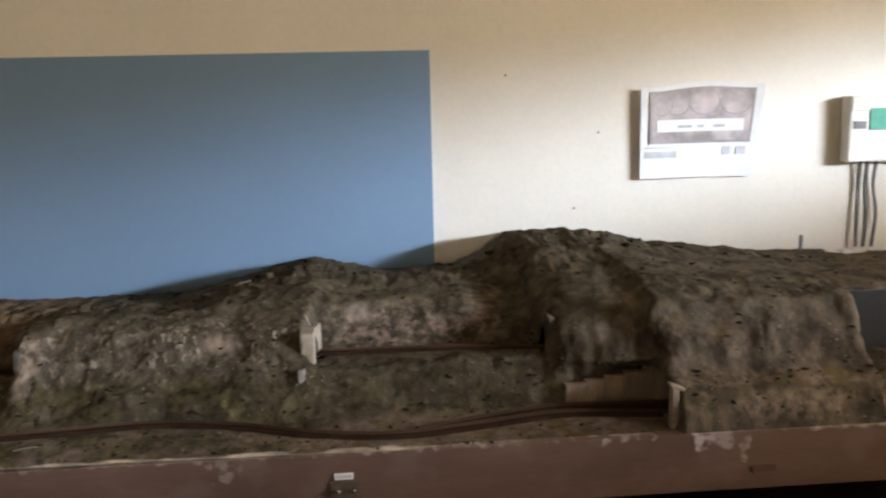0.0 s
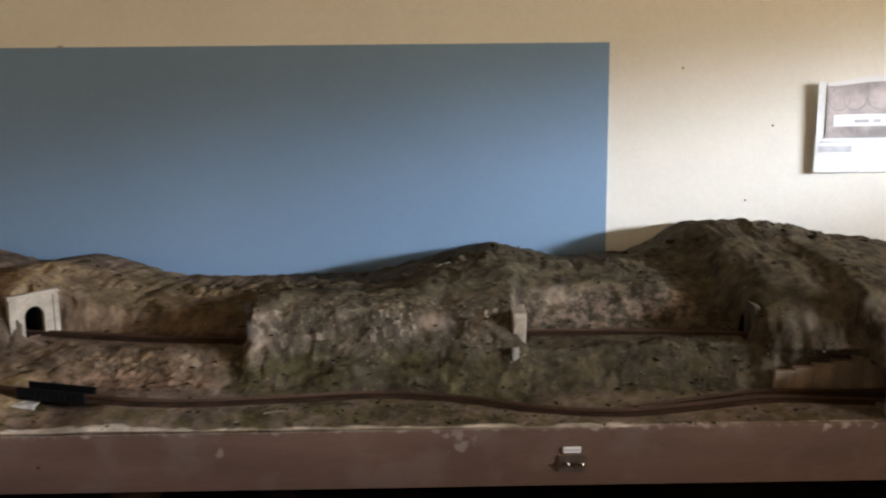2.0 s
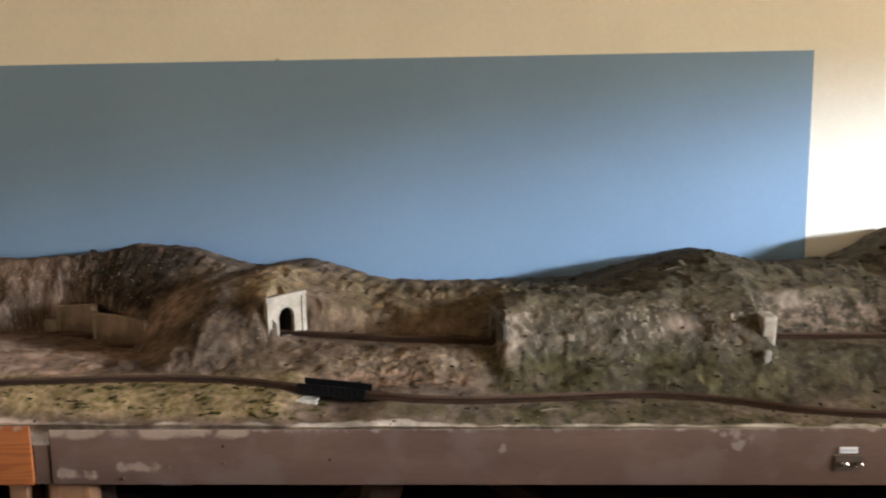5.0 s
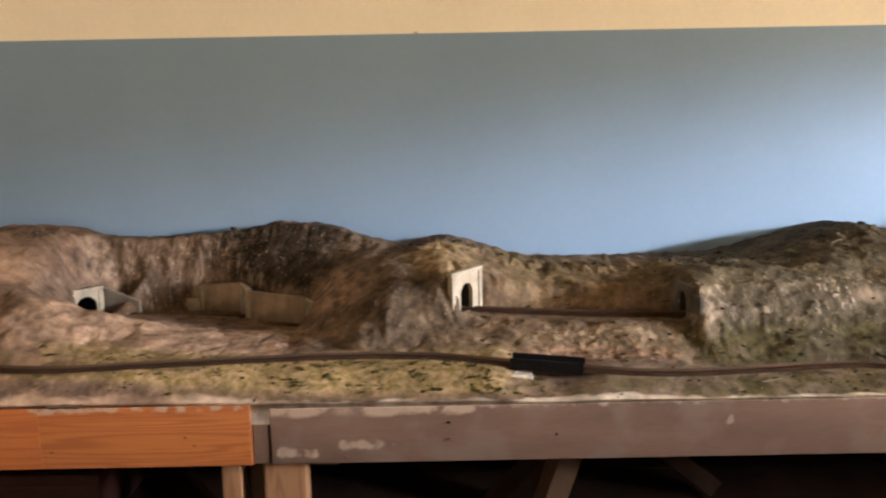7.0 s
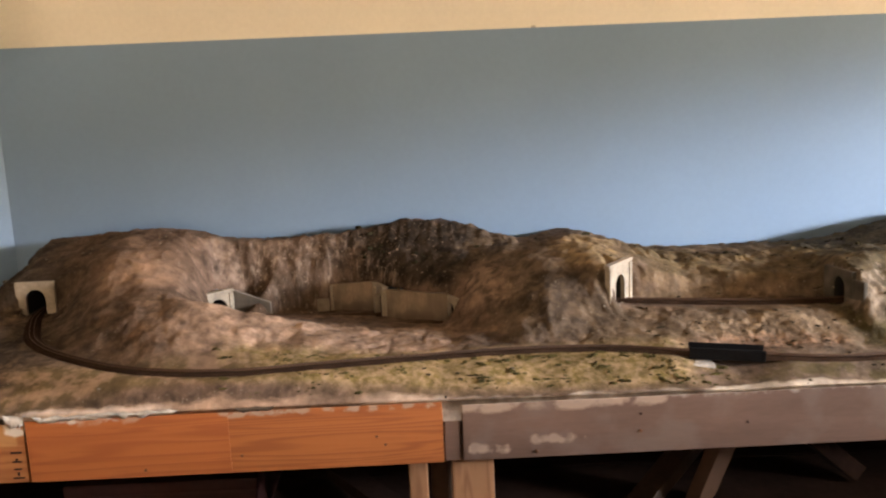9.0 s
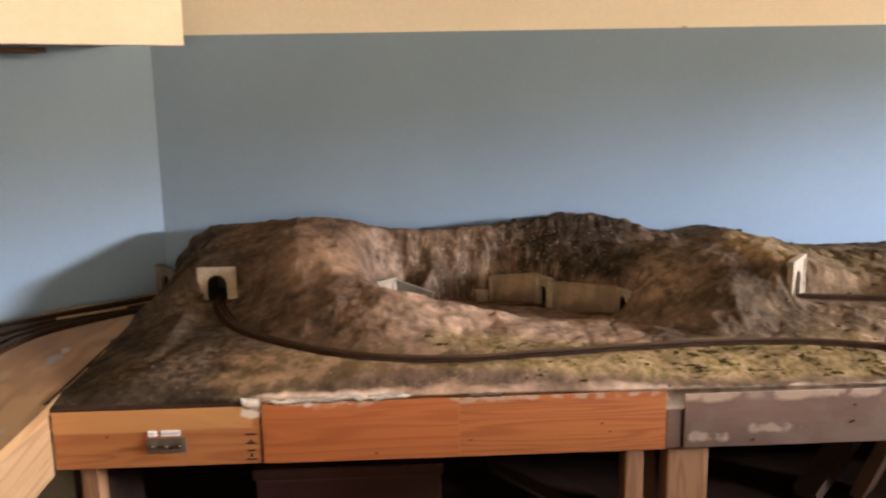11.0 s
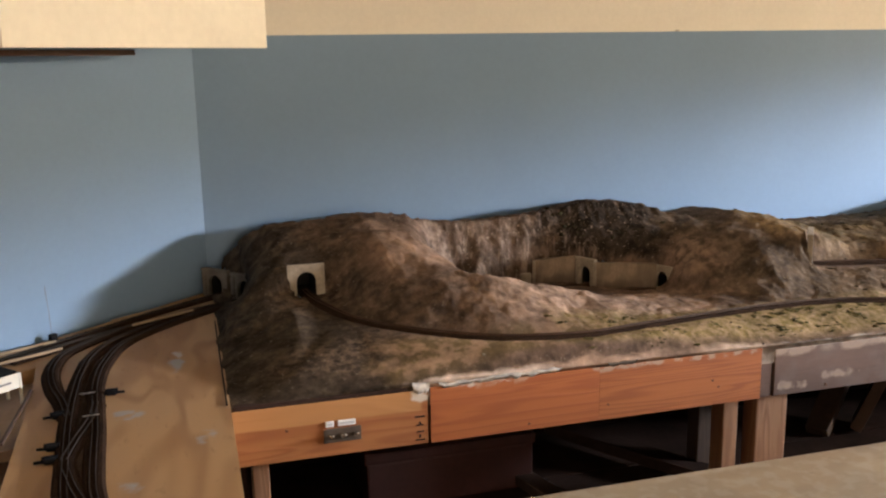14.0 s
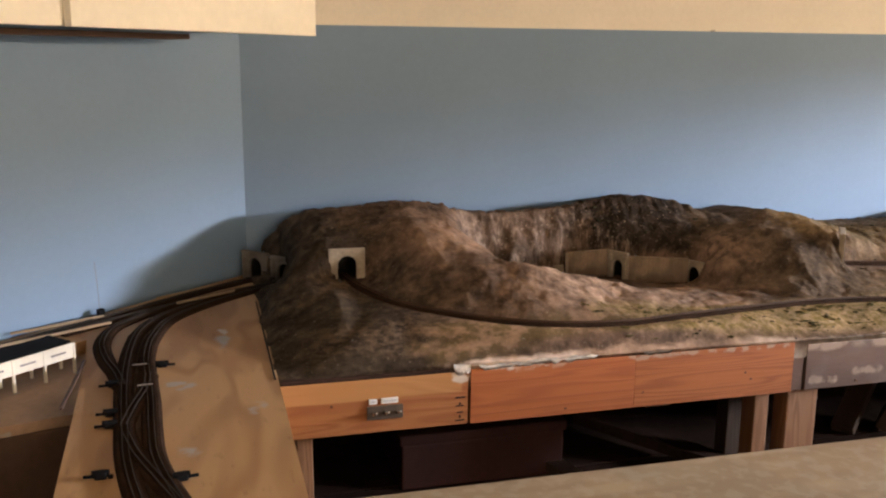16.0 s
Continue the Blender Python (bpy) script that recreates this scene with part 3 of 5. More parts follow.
for lo, hi in (((WIN_X - 0.01, WIN_Y0, WIN_Z0), (WIN_X + 0.02, WIN_Y0 + 0.04, WIN_Z1)), ((WIN_X - 0.01, WIN_Y1 - 0.04, WIN_Z0), (WIN_X + 0.02, WIN_Y1, WIN_Z1)), ((WIN_X - 0.01, WIN_Y0 + 0.04, WIN_Z1 - 0.04), (WIN_X + 0.02, WIN_Y1 - 0.04, WIN_Z1)), ((WIN_X - 0.01, WIN_Y0 + 0.04, WIN_Z0), (WIN_X + 0.02, WIN_Y1 - 0.04, WIN_Z0 + 0.04))):
    add_box(bm, lo, hi)
part("window_frame", bm, M_PAPER, win)

# painted sky boards behind the layout
structure("backdrop_west", box((-2.71, WALL_Y - 0.012, 0.88), (-1.2460, WALL_Y - 0.002, 1.62), 0.0002), M_BACKDROP, "sky-blue painted backdrop board fixed to the wall", "backdrop")
structure("backdrop_east", box((-1.2460, WALL_Y - 0.0117, 0.88), (0.178, WALL_Y - 0.002, 1.62), 0.0002), M_BACKDROP, "sky-blue painted backdrop board fixed to the wall", "backdrop")
structure("backdrop_angled", box((-0.010, 0.0, 0.88), (3.5, 0.010, 1.66), m=dm), M_BACKDROP, "sky-blue painted board on the angled wall", "backdrop")

# wall cabinet along the angled wall
cab = thing("wall_cabinet", "cream painted wall cabinet with flat doors over the layout", "cabinet", dm)
c0, cz = 0.11, 1.582
part("body", box((c0 + 0.004, -0.335, cz + 0.012), (c0 + 2.0, -0.002, cz + 0.70), 0.003), M_CAB, cab)
for k, (a, b) in enumerate(((0.0, 0.668), (0.688, 1.31), (1.32, 1.93))):
    part("door", box((c0 + a, -0.357, cz), (c0 + b, -0.337, cz + 0.69), 0.002), M_CAB, cab)
part("bottom_rail", box((c0 + 0.03, -0.33, cz + 0.001), (c0 + 1.95, -0.315, cz + 0.014)), M_CAB, cab)

# dark strip added for the shadow along the cabinet's underside
strip = thing("cabinet_underside_shade", "dark strip standing for the shaded underside of the wall cabinet", "strip", dm)
part("strip_body", box((c0 + 0.25, -0.20, cz - 0.012), (c0 + 1.95, -0.13, cz - 0.0005), 0.002), M_DARKBROWN, strip)

# ---- benchwork ----
FRONT, TOPZ, BOT = 1.445, 0.915, 0.81


def board(name, lo, hi, mat, label, category="board", bevel=0.002):
    return tagged(link(name, box(lo, hi, bevel), mat), label, category)


board("fascia_board", (-2.664, FRONT, BOT), (-2.290, FRONT + 0.02, TOPZ + 0.006), M_AMBER, "varnished pine fascia board with a stencilled end", "fascia board")
board("fascia_board", (-2.286, FRONT - 0.002, BOT), (-1.925, FRONT + 0.018, TOPZ + 0.010), M_ORANGE, "orange stained pine fascia board", "fascia board", 0.0005)
board("fascia_board", (-1.9248, FRONT - 0.002, BOT), (-1.540, FRONT + 0.018, TOPZ + 0.010), M_ORANGE2, "orange stained pine fascia board with dark knots", "fascia board", 0.0005)
board("fascia_post", (-1.538, FRONT + 0.003, BOT), (-1.509, FRONT + 0.03, TOPZ + 0.010), M_BROWN, "narrow brown painted end post of the bench", "post")
board("fascia_board", (-1.505, FRONT, BOT), (1.75, FRONT + 0.02, TOPZ + 0.002), M_BROWN, "long brown painted fascia board with scuffs", "fascia board")
board("bench_frame", (-2.66, 1.47, 0.85), (1.75, 2.34, 0.885), M_DARK, "dark wooden table frame under the hills", "table frame")


def leg(x0, x1, y, mat=M_POST, d=0.05, top=BOT):
    board("table_leg", (x0, y, 0.0), (x1, y + d, top), mat, "bare pine table leg under the layout", "table leg", 0.003)


leg(-2.632, -2.600, 1.475)
leg(-1.607, -1.571, 1.475)
leg(-1.527, -1.448, 1.470)
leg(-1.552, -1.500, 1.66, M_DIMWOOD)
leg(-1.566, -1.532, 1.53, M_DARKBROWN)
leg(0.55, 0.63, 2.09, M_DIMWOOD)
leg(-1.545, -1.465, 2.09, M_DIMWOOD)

board("end_panel", (-2.655, 1.50, 0.0), (-2.64, 2.29, 0.845), M_DARK, "dark panel closing the end under the table", "panel")
board("back_panel", (-2.66, 2.30, 0.0), (1.75, 2.335, 0.845), M_DARK, "dark panel closing the back under the table", "panel")

# plywood wing to the west and near bench to the south
wing = thing("plywood_bench", "bare plywood bench top with grey paint smears", "bench")
bm = bmesh.new()
verts = [(-2.665, -0.6), (-2.665, 2.06), (-2.70, 2.30), (-3.06, 1.965), (-3.028, 1.644), (-2.943, -0.6)]
lo = [bm.verts.new((x, y, 0.917)) for x, y in verts]
hi = [bm.verts.new((x, y, 0.935)) for x, y in verts]
bm.faces.new(hi), bm.faces.new(lo)
for k in range(len(verts)):
    j = (k + 1) % len(verts)
    bm.faces.new((lo[k], lo[j], hi[j], hi[k]))
part("plywood_top", bm, M_PLY, wing)
part("edge_lip", box((-.003, -.26, 0), (.003, 0, .005), 0.001, m=pose(-3.0295, 1.640, .9352, 0, 0, -2.2).copy()), M_DARKBROWN, wing)
part("side_board", box((-2.684, -0.6, 0.80), (-2.666, 1.444, 0.916), 0.002), M_PINE, wing)
near = thing("near_bench", "pale stained plywood bench top beside the aisle", "bench")
part("bench_top", box((-2.655, -0.5, 0.912), (-0.4, 0.955, 0.930), 0.002), M_PALEPLY, near)
part("front_rail", box((-2.65, 0.930, 0.840), (-0.405, 0.950, 0.9115), 0.002), M_POST, near)
for x in (-2.62, -1.5, -.48):
    part("leg", box((x, 0.86, 0.0), (x + .06, .92, .9115), 0.003), M_POST, near)
    part("leg", box((x, -.46, 0.0), (x + .06, -.40, .9115), 0.003), M_POST, near)
leg(-2.66, -2.60, 0.6, M_POST, 0.06, 0.80)

# low bench along the angled wall
low = thing("valley_bench", "brown painted low bench section under the model viaduct", "bench", dm)
bm = bmesh.new()
corners = [(-2.98, 1.452), (-2.98, 1.862), (-3.64, 1.245), (-3.64, 1.260)]
lo = [bm.verts.new(dm.inverted() @ Vector((x, y, 0.885))) for x, y in corners]
hi = [bm.verts.new(dm.inverted() @ Vector((x, y, 0.905))) for x, y in corners]
bm.faces.new(hi), bm.faces.new(lo)
for k in range(4):
    j = (k + 1) % 4
    bm.faces.new((lo[k], lo[j], hi[j], hi[k]))
part("top", bm, M_VALLEY, low)
part("front_board", box((0, 0, 0.45), (0.70, 0.018, 0.884), 0.002, m=dm.inverted() @ pose(-3.655, 1.252, 0, 0, 0, 16.2)), M_DARKBROWN, low)
part("track_shelf", box((0.02, -0.15, 0.88), (2.2, -0.004, 0.934), 0.002), M_PLY, low)

# ---- hills ----
ZONES = []


def station(x, *p, front=None):
    """A cross-section of the hills at x: foot, crest, dip, step, top and ridge as y, z; front: the strip before them, else set by the line of the low track."""
    ZONES.append((x, front, p))


# west hill
station(-2.672, 1.75, .934, 1.95, .936, 2.05, .934, 2.13, .934, 2.23, .934, 2.335, .936, front=(1.52, .930, 1.62, .932))
station(-2.640, 1.75, .952, 1.88, .968, 1.97, .980, 2.05, .945, 2.18, .936, 2.30, 1.02, front=(1.50, .938, 1.62, .945))
station(-2.600, 1.76, .968, 1.88, .992, 1.96, 1.015, 2.06, .985, 2.16, .945, 2.28, 1.08, front=(1.50, .944, 1.64, .958))
station(-2.560, 1.78, .984, 1.90, 1.01, 1.96, 1.050, 2.05, 1.058, 2.12, 1.068, 2.24, 1.115, front=(1.51, .950, 1.66, .970))
station(-2.505, 1.86, 1.003, 1.93, 1.02, 1.945, 1.078, 2.03, 1.098, 2.10, 1.115, 2.22, 1.134, front=(1.56, .970, 1.74, .998))
station(-2.455, 1.945, 1.003, 1.95, 1.01, 1.955, 1.078, 2.03, 1.105, 2.10, 1.12, 2.20, 1.135, front=(1.66, .990, 1.88, 1.000))
station(-2.405, 1.945, 1.003, 1.95, 1.01, 1.955, 1.078, 2.03, 1.110, 2.10, 1.125, 2.20, 1.138)
station(-2.350, 1.82, 1.015, 1.90, 1.055, 1.97, 1.095, 2.04, 1.125, 2.10, 1.140, 2.17, 1.148)
station(-2.280, 1.72, 1.012, 1.83, 1.062, 1.94, 1.110, 2.02, 1.135, 2.08, 1.150, 2.14, 1.158)
station(-2.170, 1.66, 1.018, 1.76, 1.060, 1.90, 1.093, 2.00, 1.113, 2.08, 1.130, 2.16, 1.147)
station(-2.120, 1.65, 1.018, 1.75, 1.060, 1.90, 1.078, 2.02, 1.070, 2.10, 1.080, 2.17, 1.128)
# cove with the back tracks
station(-2.075, 1.635, 1.014, 1.75, 1.064, 1.87, 1.040, 1.97, .960, 2.11, .940, 2.20, 1.120)
station(-2.020, 1.63, 1.012, 1.75, 1.056, 1.88, 1.008, 1.97, .940, 2.15, .933, 2.195, 1.113)
station(-1.940, 1.63, 1.000, 1.76, 1.034, 1.88, .975, 2.13, .930, 2.165, 1.06, 2.195, 1.111)
station(-1.850, 1.63, .985, 1.77, 1.005, 1.88, .962, 2.14, .930, 2.165, 1.06, 2.195, 1.116)
station(-1.740, 1.64, .974, 1.77, .980, 1.87, .955, 2.13, .930, 2.16, 1.06, 2.195, 1.121)
station(-1.670, 1.64, .967, 1.77, .968, 1.86, .952, 2.09, .930, 2.12, 1.05, 2.19, 1.136)
station(-1.600, 1.65, .964, 1.76, .964, 1.85, .950, 2.01, .930, 2.05, 1.03, 2.19, 1.149)
station(-1.525, 1.65, .962, 1.76, .958, 1.85, .942, 1.97, .934, 2.00, 1.03, 2.18, 1.146)
# middle hill
station(-1.490, 1.66, .962, 1.78, .954, 1.86, .945, 1.91, .985, 2.00, 1.05, 2.18, 1.138)
station(-1.440, 1.66, .962, 1.76, .962, 1.84, 1.00, 1.92, 1.045, 2.03, 1.075, 2.17, 1.125)
station(-1.300, 1.66, .965, 1.72, 1.005, 1.785, 1.052, 1.87, 1.085, 1.97, 1.095, 2.10, 1.085)
station(-1.235, 1.66, .965, 1.735, 1.000, 1.790, 1.050, 1.85, 1.085, 1.94, 1.105, 2.05, 1.102)
station(-1.195, 1.66, .965, 1.745, .995, 1.780, 1.055, 1.81, 1.094, 1.91, 1.108, 2.03, 1.112)
station(-1.170, 1.66, .965, 1.735, .990, 1.772, 1.000, 1.795, 1.092, 1.91, 1.108, 2.03, 1.108)
station(-1.145, 1.66, .965, 1.720, .985, 1.765, .994, 1.80, .997, 1.838, 1.092, 2.03, 1.106)
# first shelf of the high track
station(-1.105, 1.66, .965, 1.72, .983, 1.765, .993, 1.86, .995, 1.882, 1.080, 2.06, 1.090)
station(-.970, 1.63, .957, 1.68, .976, 1.725, .991, 1.85, .993, 1.885, 1.035, 2.06, 1.049)
station(-.800, 1.61, .955, 1.66, .976, 1.70, .991, 1.82, .993, 1.860, 1.038, 2.06, 1.044)
station(-.682, 1.615, .953, 1.675, .976, 1.71, .990, 1.80, .993, 1.84, 1.042, 2.07, 1.045)
# cliff
station(-.664, 1.62, .955, 1.660, .985, 1.685, 1.03, 1.712, 1.068, 1.80, 1.080, 2.08, 1.046)
station(-.600, 1.61, .952, 1.660, .980, 1.70, 1.03, 1.735, 1.070, 1.79, 1.088, 2.08, 1.046)
station(-.440, 1.61, .950, 1.660, .978, 1.70, 1.02, 1.735, 1.060, 1.82, 1.082, 2.08, 1.052)
station(-.260, 1.61, .945, 1.670, .975, 1.715, 1.014, 1.74, 1.055, 1.85, 1.088, 2.07, 1.102)
station(-.125, 1.61, .940, 1.660, .970, 1.69, 1.02, 1.735, 1.068, 1.86, 1.095, 2.08, 1.134)
# second shelf
station(-.105, 1.62, .940, 1.660, .972, 1.69, .991, 1.81, .993, 1.865, 1.078, 2.09, 1.120)
station(.050, 1.62, .935, 1.660, .965, 1.69, .992, 1.82, .995, 1.89, 1.078, 2.08, 1.088)
station(.200, 1.62, .932, 1.655, .965, 1.69, .994, 1.81, .996, 1.88, 1.075, 2.12, 1.097)
station(.220, 1.62, .932, 1.655, .965, 1.69, .994, 1.81, .996, 1.875, 1.068, 2.12, 1.096)
station(.300, 1.62, .930, 1.650, .965, 1.675, .998, 1.78, 1.0, 1.84, 1.045, 2.14, 1.128)
station(.340, 1.622, .922, 1.645, .965, 1.665, .998, 1.77, 1.003, 1.80, 1.048, 2.16, 1.168)
# rock above the stepped wall and the lowest tunnel
station(.358, 1.622, .918, 1.632, .970, 1.642, 1.00, 1.685, 1.062, 1.74, 1.082, 2.16, 1.174)
station(.400, 1.624, .918, 1.630, .975, 1.622, 1.00, 1.660, 1.060, 1.74, 1.100, 2.15, 1.176)
station(.440, 1.626, .918, 1.628, .980, 1.606, 1.006, 1.640, 1.055, 1.70, 1.100, 2.14, 1.177)
station(.520, 1.626, .918, 1.628, .985, 1.580, 1.010, 1.610, 1.060, 1.67, 1.105, 2.12, 1.178)
# east hill
station(.540, 1.490, .985, 1.525, 1.00, 1.57, 1.06, 1.625, 1.11, 1.74, 1.135, 2.12, 1.177, front=(1.452, .925, 1.468, .960))
station(.700, 1.490, .985, 1.525, 1.00, 1.56, 1.06, 1.605, 1.115, 1.72, 1.135, 2.14, 1.138, front=(1.452, .925, 1.468, .960))
station(.908, 1.490, .980, 1.525, 1.00, 1.56, 1.06, 1.605, 1.120, 1.72, 1.130, 2.14, 1.117, front=(1.452, .925, 1.468, .955))
station(.925, 1.560, .940, 1.640, .950, 1.72, .955, 1.78, .960, 1.80, 1.090, 2.14, 1.108, front=(1.47, .925, 1.50, .930))
station(1.750, 1.560, .940, 1.640, .950, 1.72, .955, 1.78, .960, 1.80, 1.080, 2.14, 1.070, front=(1.47, .925, 1.50, .930))

LOW = [(-2.455, 1.99, 1.005), (-2.45, 1.93, 1.005), (-2.428, 1.845, 1.003), (-2.372, 1.72, .998), (-2.271, 1.625, .991), (-2.11, 1.54, .984), (-1.93, 1.512, .981), (-1.78, 1.535, .979), (-1.61, 1.57, .974), (-1.39, 1.605, .969), (-1.215, 1.605, .965), (-1.06, 1.568, .961), (-.92, 1.538, .956), (-.82, 1.522, .952), (-.71, 1.528, .948), (-.55, 1.555, .944), (-.39, 1.588, .938), (-.244, 1.570, .933), (-.097, 1.520, .929), (.043, 1.504, .926), (.187, 1.535, .924), (.34, 1.575, .922), (.476, 1.562, .921), (.62, 1.54, .921)]
HIGH_W = [(-1.20, 1.845, 1.0), (-1.13, 1.838, 1.0), (-1.01, 1.812, 1.0), (-.864, 1.78, 1.0), (-.72, 1.765, 1.0), (-.64, 1.765, 1.0)]
HIGH_E = [(-.20, 1.79, 1.0), (-.10, 1.79, 1.0), (.06, 1.785, 1.0), (.19, 1.775, 1.0), (.35, 1.735, 1.003), (.45, 1.70, 1.005)]
ROADBED = 0.0065


def low_line(x):
    pts = [p for p in LOW if p[0] > -2.46]
    xs = [p[0] for p in pts]
    return np.interp(x, xs, [p[1] for p in pts]), np.interp(x, xs, [p[2] for p in pts])


def front_edge(x):
    return np.interp(x, (-2.67, -2.3, -1.85, -1.5, -1.1, -.6, 0, .9), (.926, .931, .930, .926, .923, .920, .917, .910))


def profile_grid():
    xs = np.concatenate([np.arange(-2.668, .96, 0.0036), np.arange(.96, 1.75, 0.008)])
    zx = np.array([z[0] for z in ZONES])
    rows = []
    for x0, front, p in ZONES:
        if front is None:
            y, z = low_line(x0)
            front = (y - 0.024, z - ROADBED, y + 0.026, z - ROADBED)
        rows.append((FRONT + 0.001, front_edge(x0), *front, *p, 2.345, p[-1] - 0.03))
    rows = np.array(rows)
    cols = [np.interp(xs, zx, rows[:, k]) for k in range(rows.shape[1])]
    # the strip under the low track follows its curve between the stations
    yl, zl = low_line(xs)
    inside = xs < .53
    hold = np.clip((xs + 2.47) / 0.10, 0, 1) * inside
    for k, dy in ((2, -0.024), (4, 0.026)):
        cols[k] = hold * (yl + dy) + (1 - hold) * cols[k]
        cols[k + 1] = hold * (zl - ROADBED) + (1 - hold) * cols[k + 1]
    Y, Z = np.array(cols[0::2]), np.array(cols[1::2])
    soft = np.array([.06, .24, .38, .24, .08])
    for A in (Y, Z):
        for k in range(3, A.shape[0]):
            pad = np.concatenate([[A[k, 0]] * 2, A[k], [A[k, -1]] * 2])
            A[k] = np.convolve(pad, soft, "valid")
        west = np.clip((-2.36 - xs) / 0.06, 0, 1)
        A[1] = A[1] * (1 - west) + west * np.convolve(np.pad(A[1], 20, "edge"), np.ones(41) / 41, "valid")
        for k, n in ((7, 5), (8, 17), (9, 17)):
            A[k] = np.convolve(np.pad(A[k], n // 2, "edge"), np.ones(n) / n, "valid")
    cuts = (16, 8, 16, 20, 22, 22, 24, 34, 8)
    swell = np.interp(xs, (-2.62, -2.45, -2.15, -1.9, -1.0, .5), (.002, .016, .019, .018, .004, .0))
    ys, zs, ws = [], [], []
    for k, n in enumerate(cuts):
        for j in range(n):
            t = j / n
            ys.append(Y[k] * (1 - t) + Y[k + 1] * t)
            zs.append(Z[k] * (1 - t) + Z[k + 1] * t + (swell * math.sin(math.pi * t) if k == 0 else 0))
            ws.append(0.15 if k <= 1 else min(1.0, 0.2 + 0.9 * t) if k == 2 else 1.0)
    ys.append(Y[-1]), zs.append(Z[-1]), ws.append(0.3)
    G, H, W = np.array(ys), np.array(zs), np.array(ws)
    s0 = sum(cuts[:3])
    for _ in range(3):
        for A in (G, H):
            A[s0 - 6:-1] = 0.25 * A[s0 - 7:-2] + 0.5 * A[s0 - 6:-1] + 0.25 * A[s0 - 5:]
    return xs, G, H, W


def near_line(points, x, y):
    best = 9.0
    for (ax, ay, _), (bx, by, _) in zip(points, points[1:]):
        t = max(0.0, min(1.0, ((x - ax) * (bx - ax) + (y - ay) * (by - ay)) / ((bx - ax) ** 2 + (by - ay) ** 2)))
        best = min(best, math.hypot(x - ax - t * (bx - ax), y - ay - t * (by - ay)))
    return best


BORES = []  # tunnel openings: matrix from portal to world, half width, height, depth
BACK = [(-2.12, 2.13, .937), (-2.0, 2.095, .937), (-1.86, 2.06, .937), (-1.74, 2.05, .937), (-1.62, 2.045, .937), (-1.56, 2.04, .937)]
BACK2 = [(-2.10, 2.04, .937), (-1.95, 2.02, .937), (-1.80, 1.985, .937), (-1.66, 1.955, .937), (-1.52, 1.94, .937), (-1.42, 1.935, .937)]


def hills():
    xs, G, H, W = profile_grid()
    n, m = len(xs), len(G)
    co = np.empty((m, n, 3))
    co[:, :, 0], co[:, :, 1], co[:, :, 2] = xs[None, :], G, H
    dx = np.gradient(co, axis=1)
    ds = np.gradient(co, axis=0)
    nor = np.cross(dx, ds)
    nor /= np.linalg.norm(nor, axis=2, keepdims=True) + 1e-9
    steep = np.clip(1.3 - 1.3 * np.abs(nor[:, :, 2]), 0, 1)
    out = co.copy()
    lines = [HIGH_W, HIGH_E, BACK, BACK2, LOW[:6]]
    for i in range(m):
        for j in range(n):
            x, y, z = co[i, j]
            w = W[i, j % 1] if W.ndim > 1 else W[i]
            for ln in lines:
                if ln[0][0] - 0.05 < x < ln[-1][0] + 0.05:
                    d = near_line(ln, x, y)
                    if d < 0.05:
                        w = min(w, max(0.04, (d - 0.014) / 0.036))
            s = steep[i, j]
            big = noise.fractal(Vector((x * 8, y * 8, z * 8)), 0.9, 2.1, 2)
            lump = noise.fractal(Vector((x * 24, y * 24, z * 17 + 3)), 0.9, 2.0, 3)
            fine = noise.fractal(Vector((x * 80, y * 80, z * 60)), 0.8, 2.0, 2)
            fold = noise.noise(Vector((x * 34 + 2.5 * z, y * 18, z * 6))) * s
            ease = 1.0 if i < m - 42 else max(0.3, (m - 1 - i) / 42)
            amp = w * (0.0070 * ease * big + 0.0047 * lump + 0.0014 * fine + 0.0060 * fold * (2.8 if x > .36 else 1.0))
            out[i, j] = co[i, j] + nor[i, j] * amp
            out[i, j, 2] += 0.0075 * math.exp(-((i - m + 10) / 13) ** 2) * noise.fractal(Vector((x * 30, y * 9, 2)), 0.8, 2.0, 3)
            out[i, j, 0] += 0.011 * w * noise.fractal(Vector((x * 11, y * 11 + 4, z * 14)), 0.9, 2.0, 3)
    # the gully under the girder bridge
    gx = np.clip(1 - ((out[:, :, 0] + .988) / .105) ** 2, 0, 1) ** 1.5
    gy = np.clip((1.635 - out[:, :, 1]) / 0.05, 0, 1)
    out[:, :, 2] -= 0.016 * gx * gy * np.clip((out[:, :, 1] - 1.44) / 0.05, 0.25, 1)
    # the edge stays behind the fascia
    out[:, :, 1] = np.maximum(out[:, :, 1], FRONT + 0.0006)
    keep = np.ones((m, n), bool)
    for mat, hw, hh, dd in BORES:
        inv = np.array(mat.inverted())
        loc = out @ inv[:3, :3].T + inv[:3, 3]
        keep &= ~((np.abs(loc[:, :, 0]) < hw) & (loc[:, :, 1] > -0.02) & (loc[:, :, 1] < dd) & (loc[:, :, 2] > 0.004) & (loc[:, :, 2] < hh))
    ids = np.arange(m * n).reshape(m, n)
    faces = []
    for i in range(m - 1):
        for j in range(n - 1):
            if keep[i, j] and keep[i + 1, j] and keep[i, j + 1] and keep[i + 1, j + 1]:
                faces.append((ids[i, j], ids[i, j + 1], ids[i + 1, j + 1], ids[i + 1, j]))
    verts = [tuple(v) for v in out.reshape(-1, 3)]
    # skirt down to the table frame
    for line in (ids[0], ids[:, 0], ids[:, -1]):
        base = len(verts)
        for k, v in enumerate(line):
            x, y, z = verts[v]
            verts.append((x, y, 0.887))
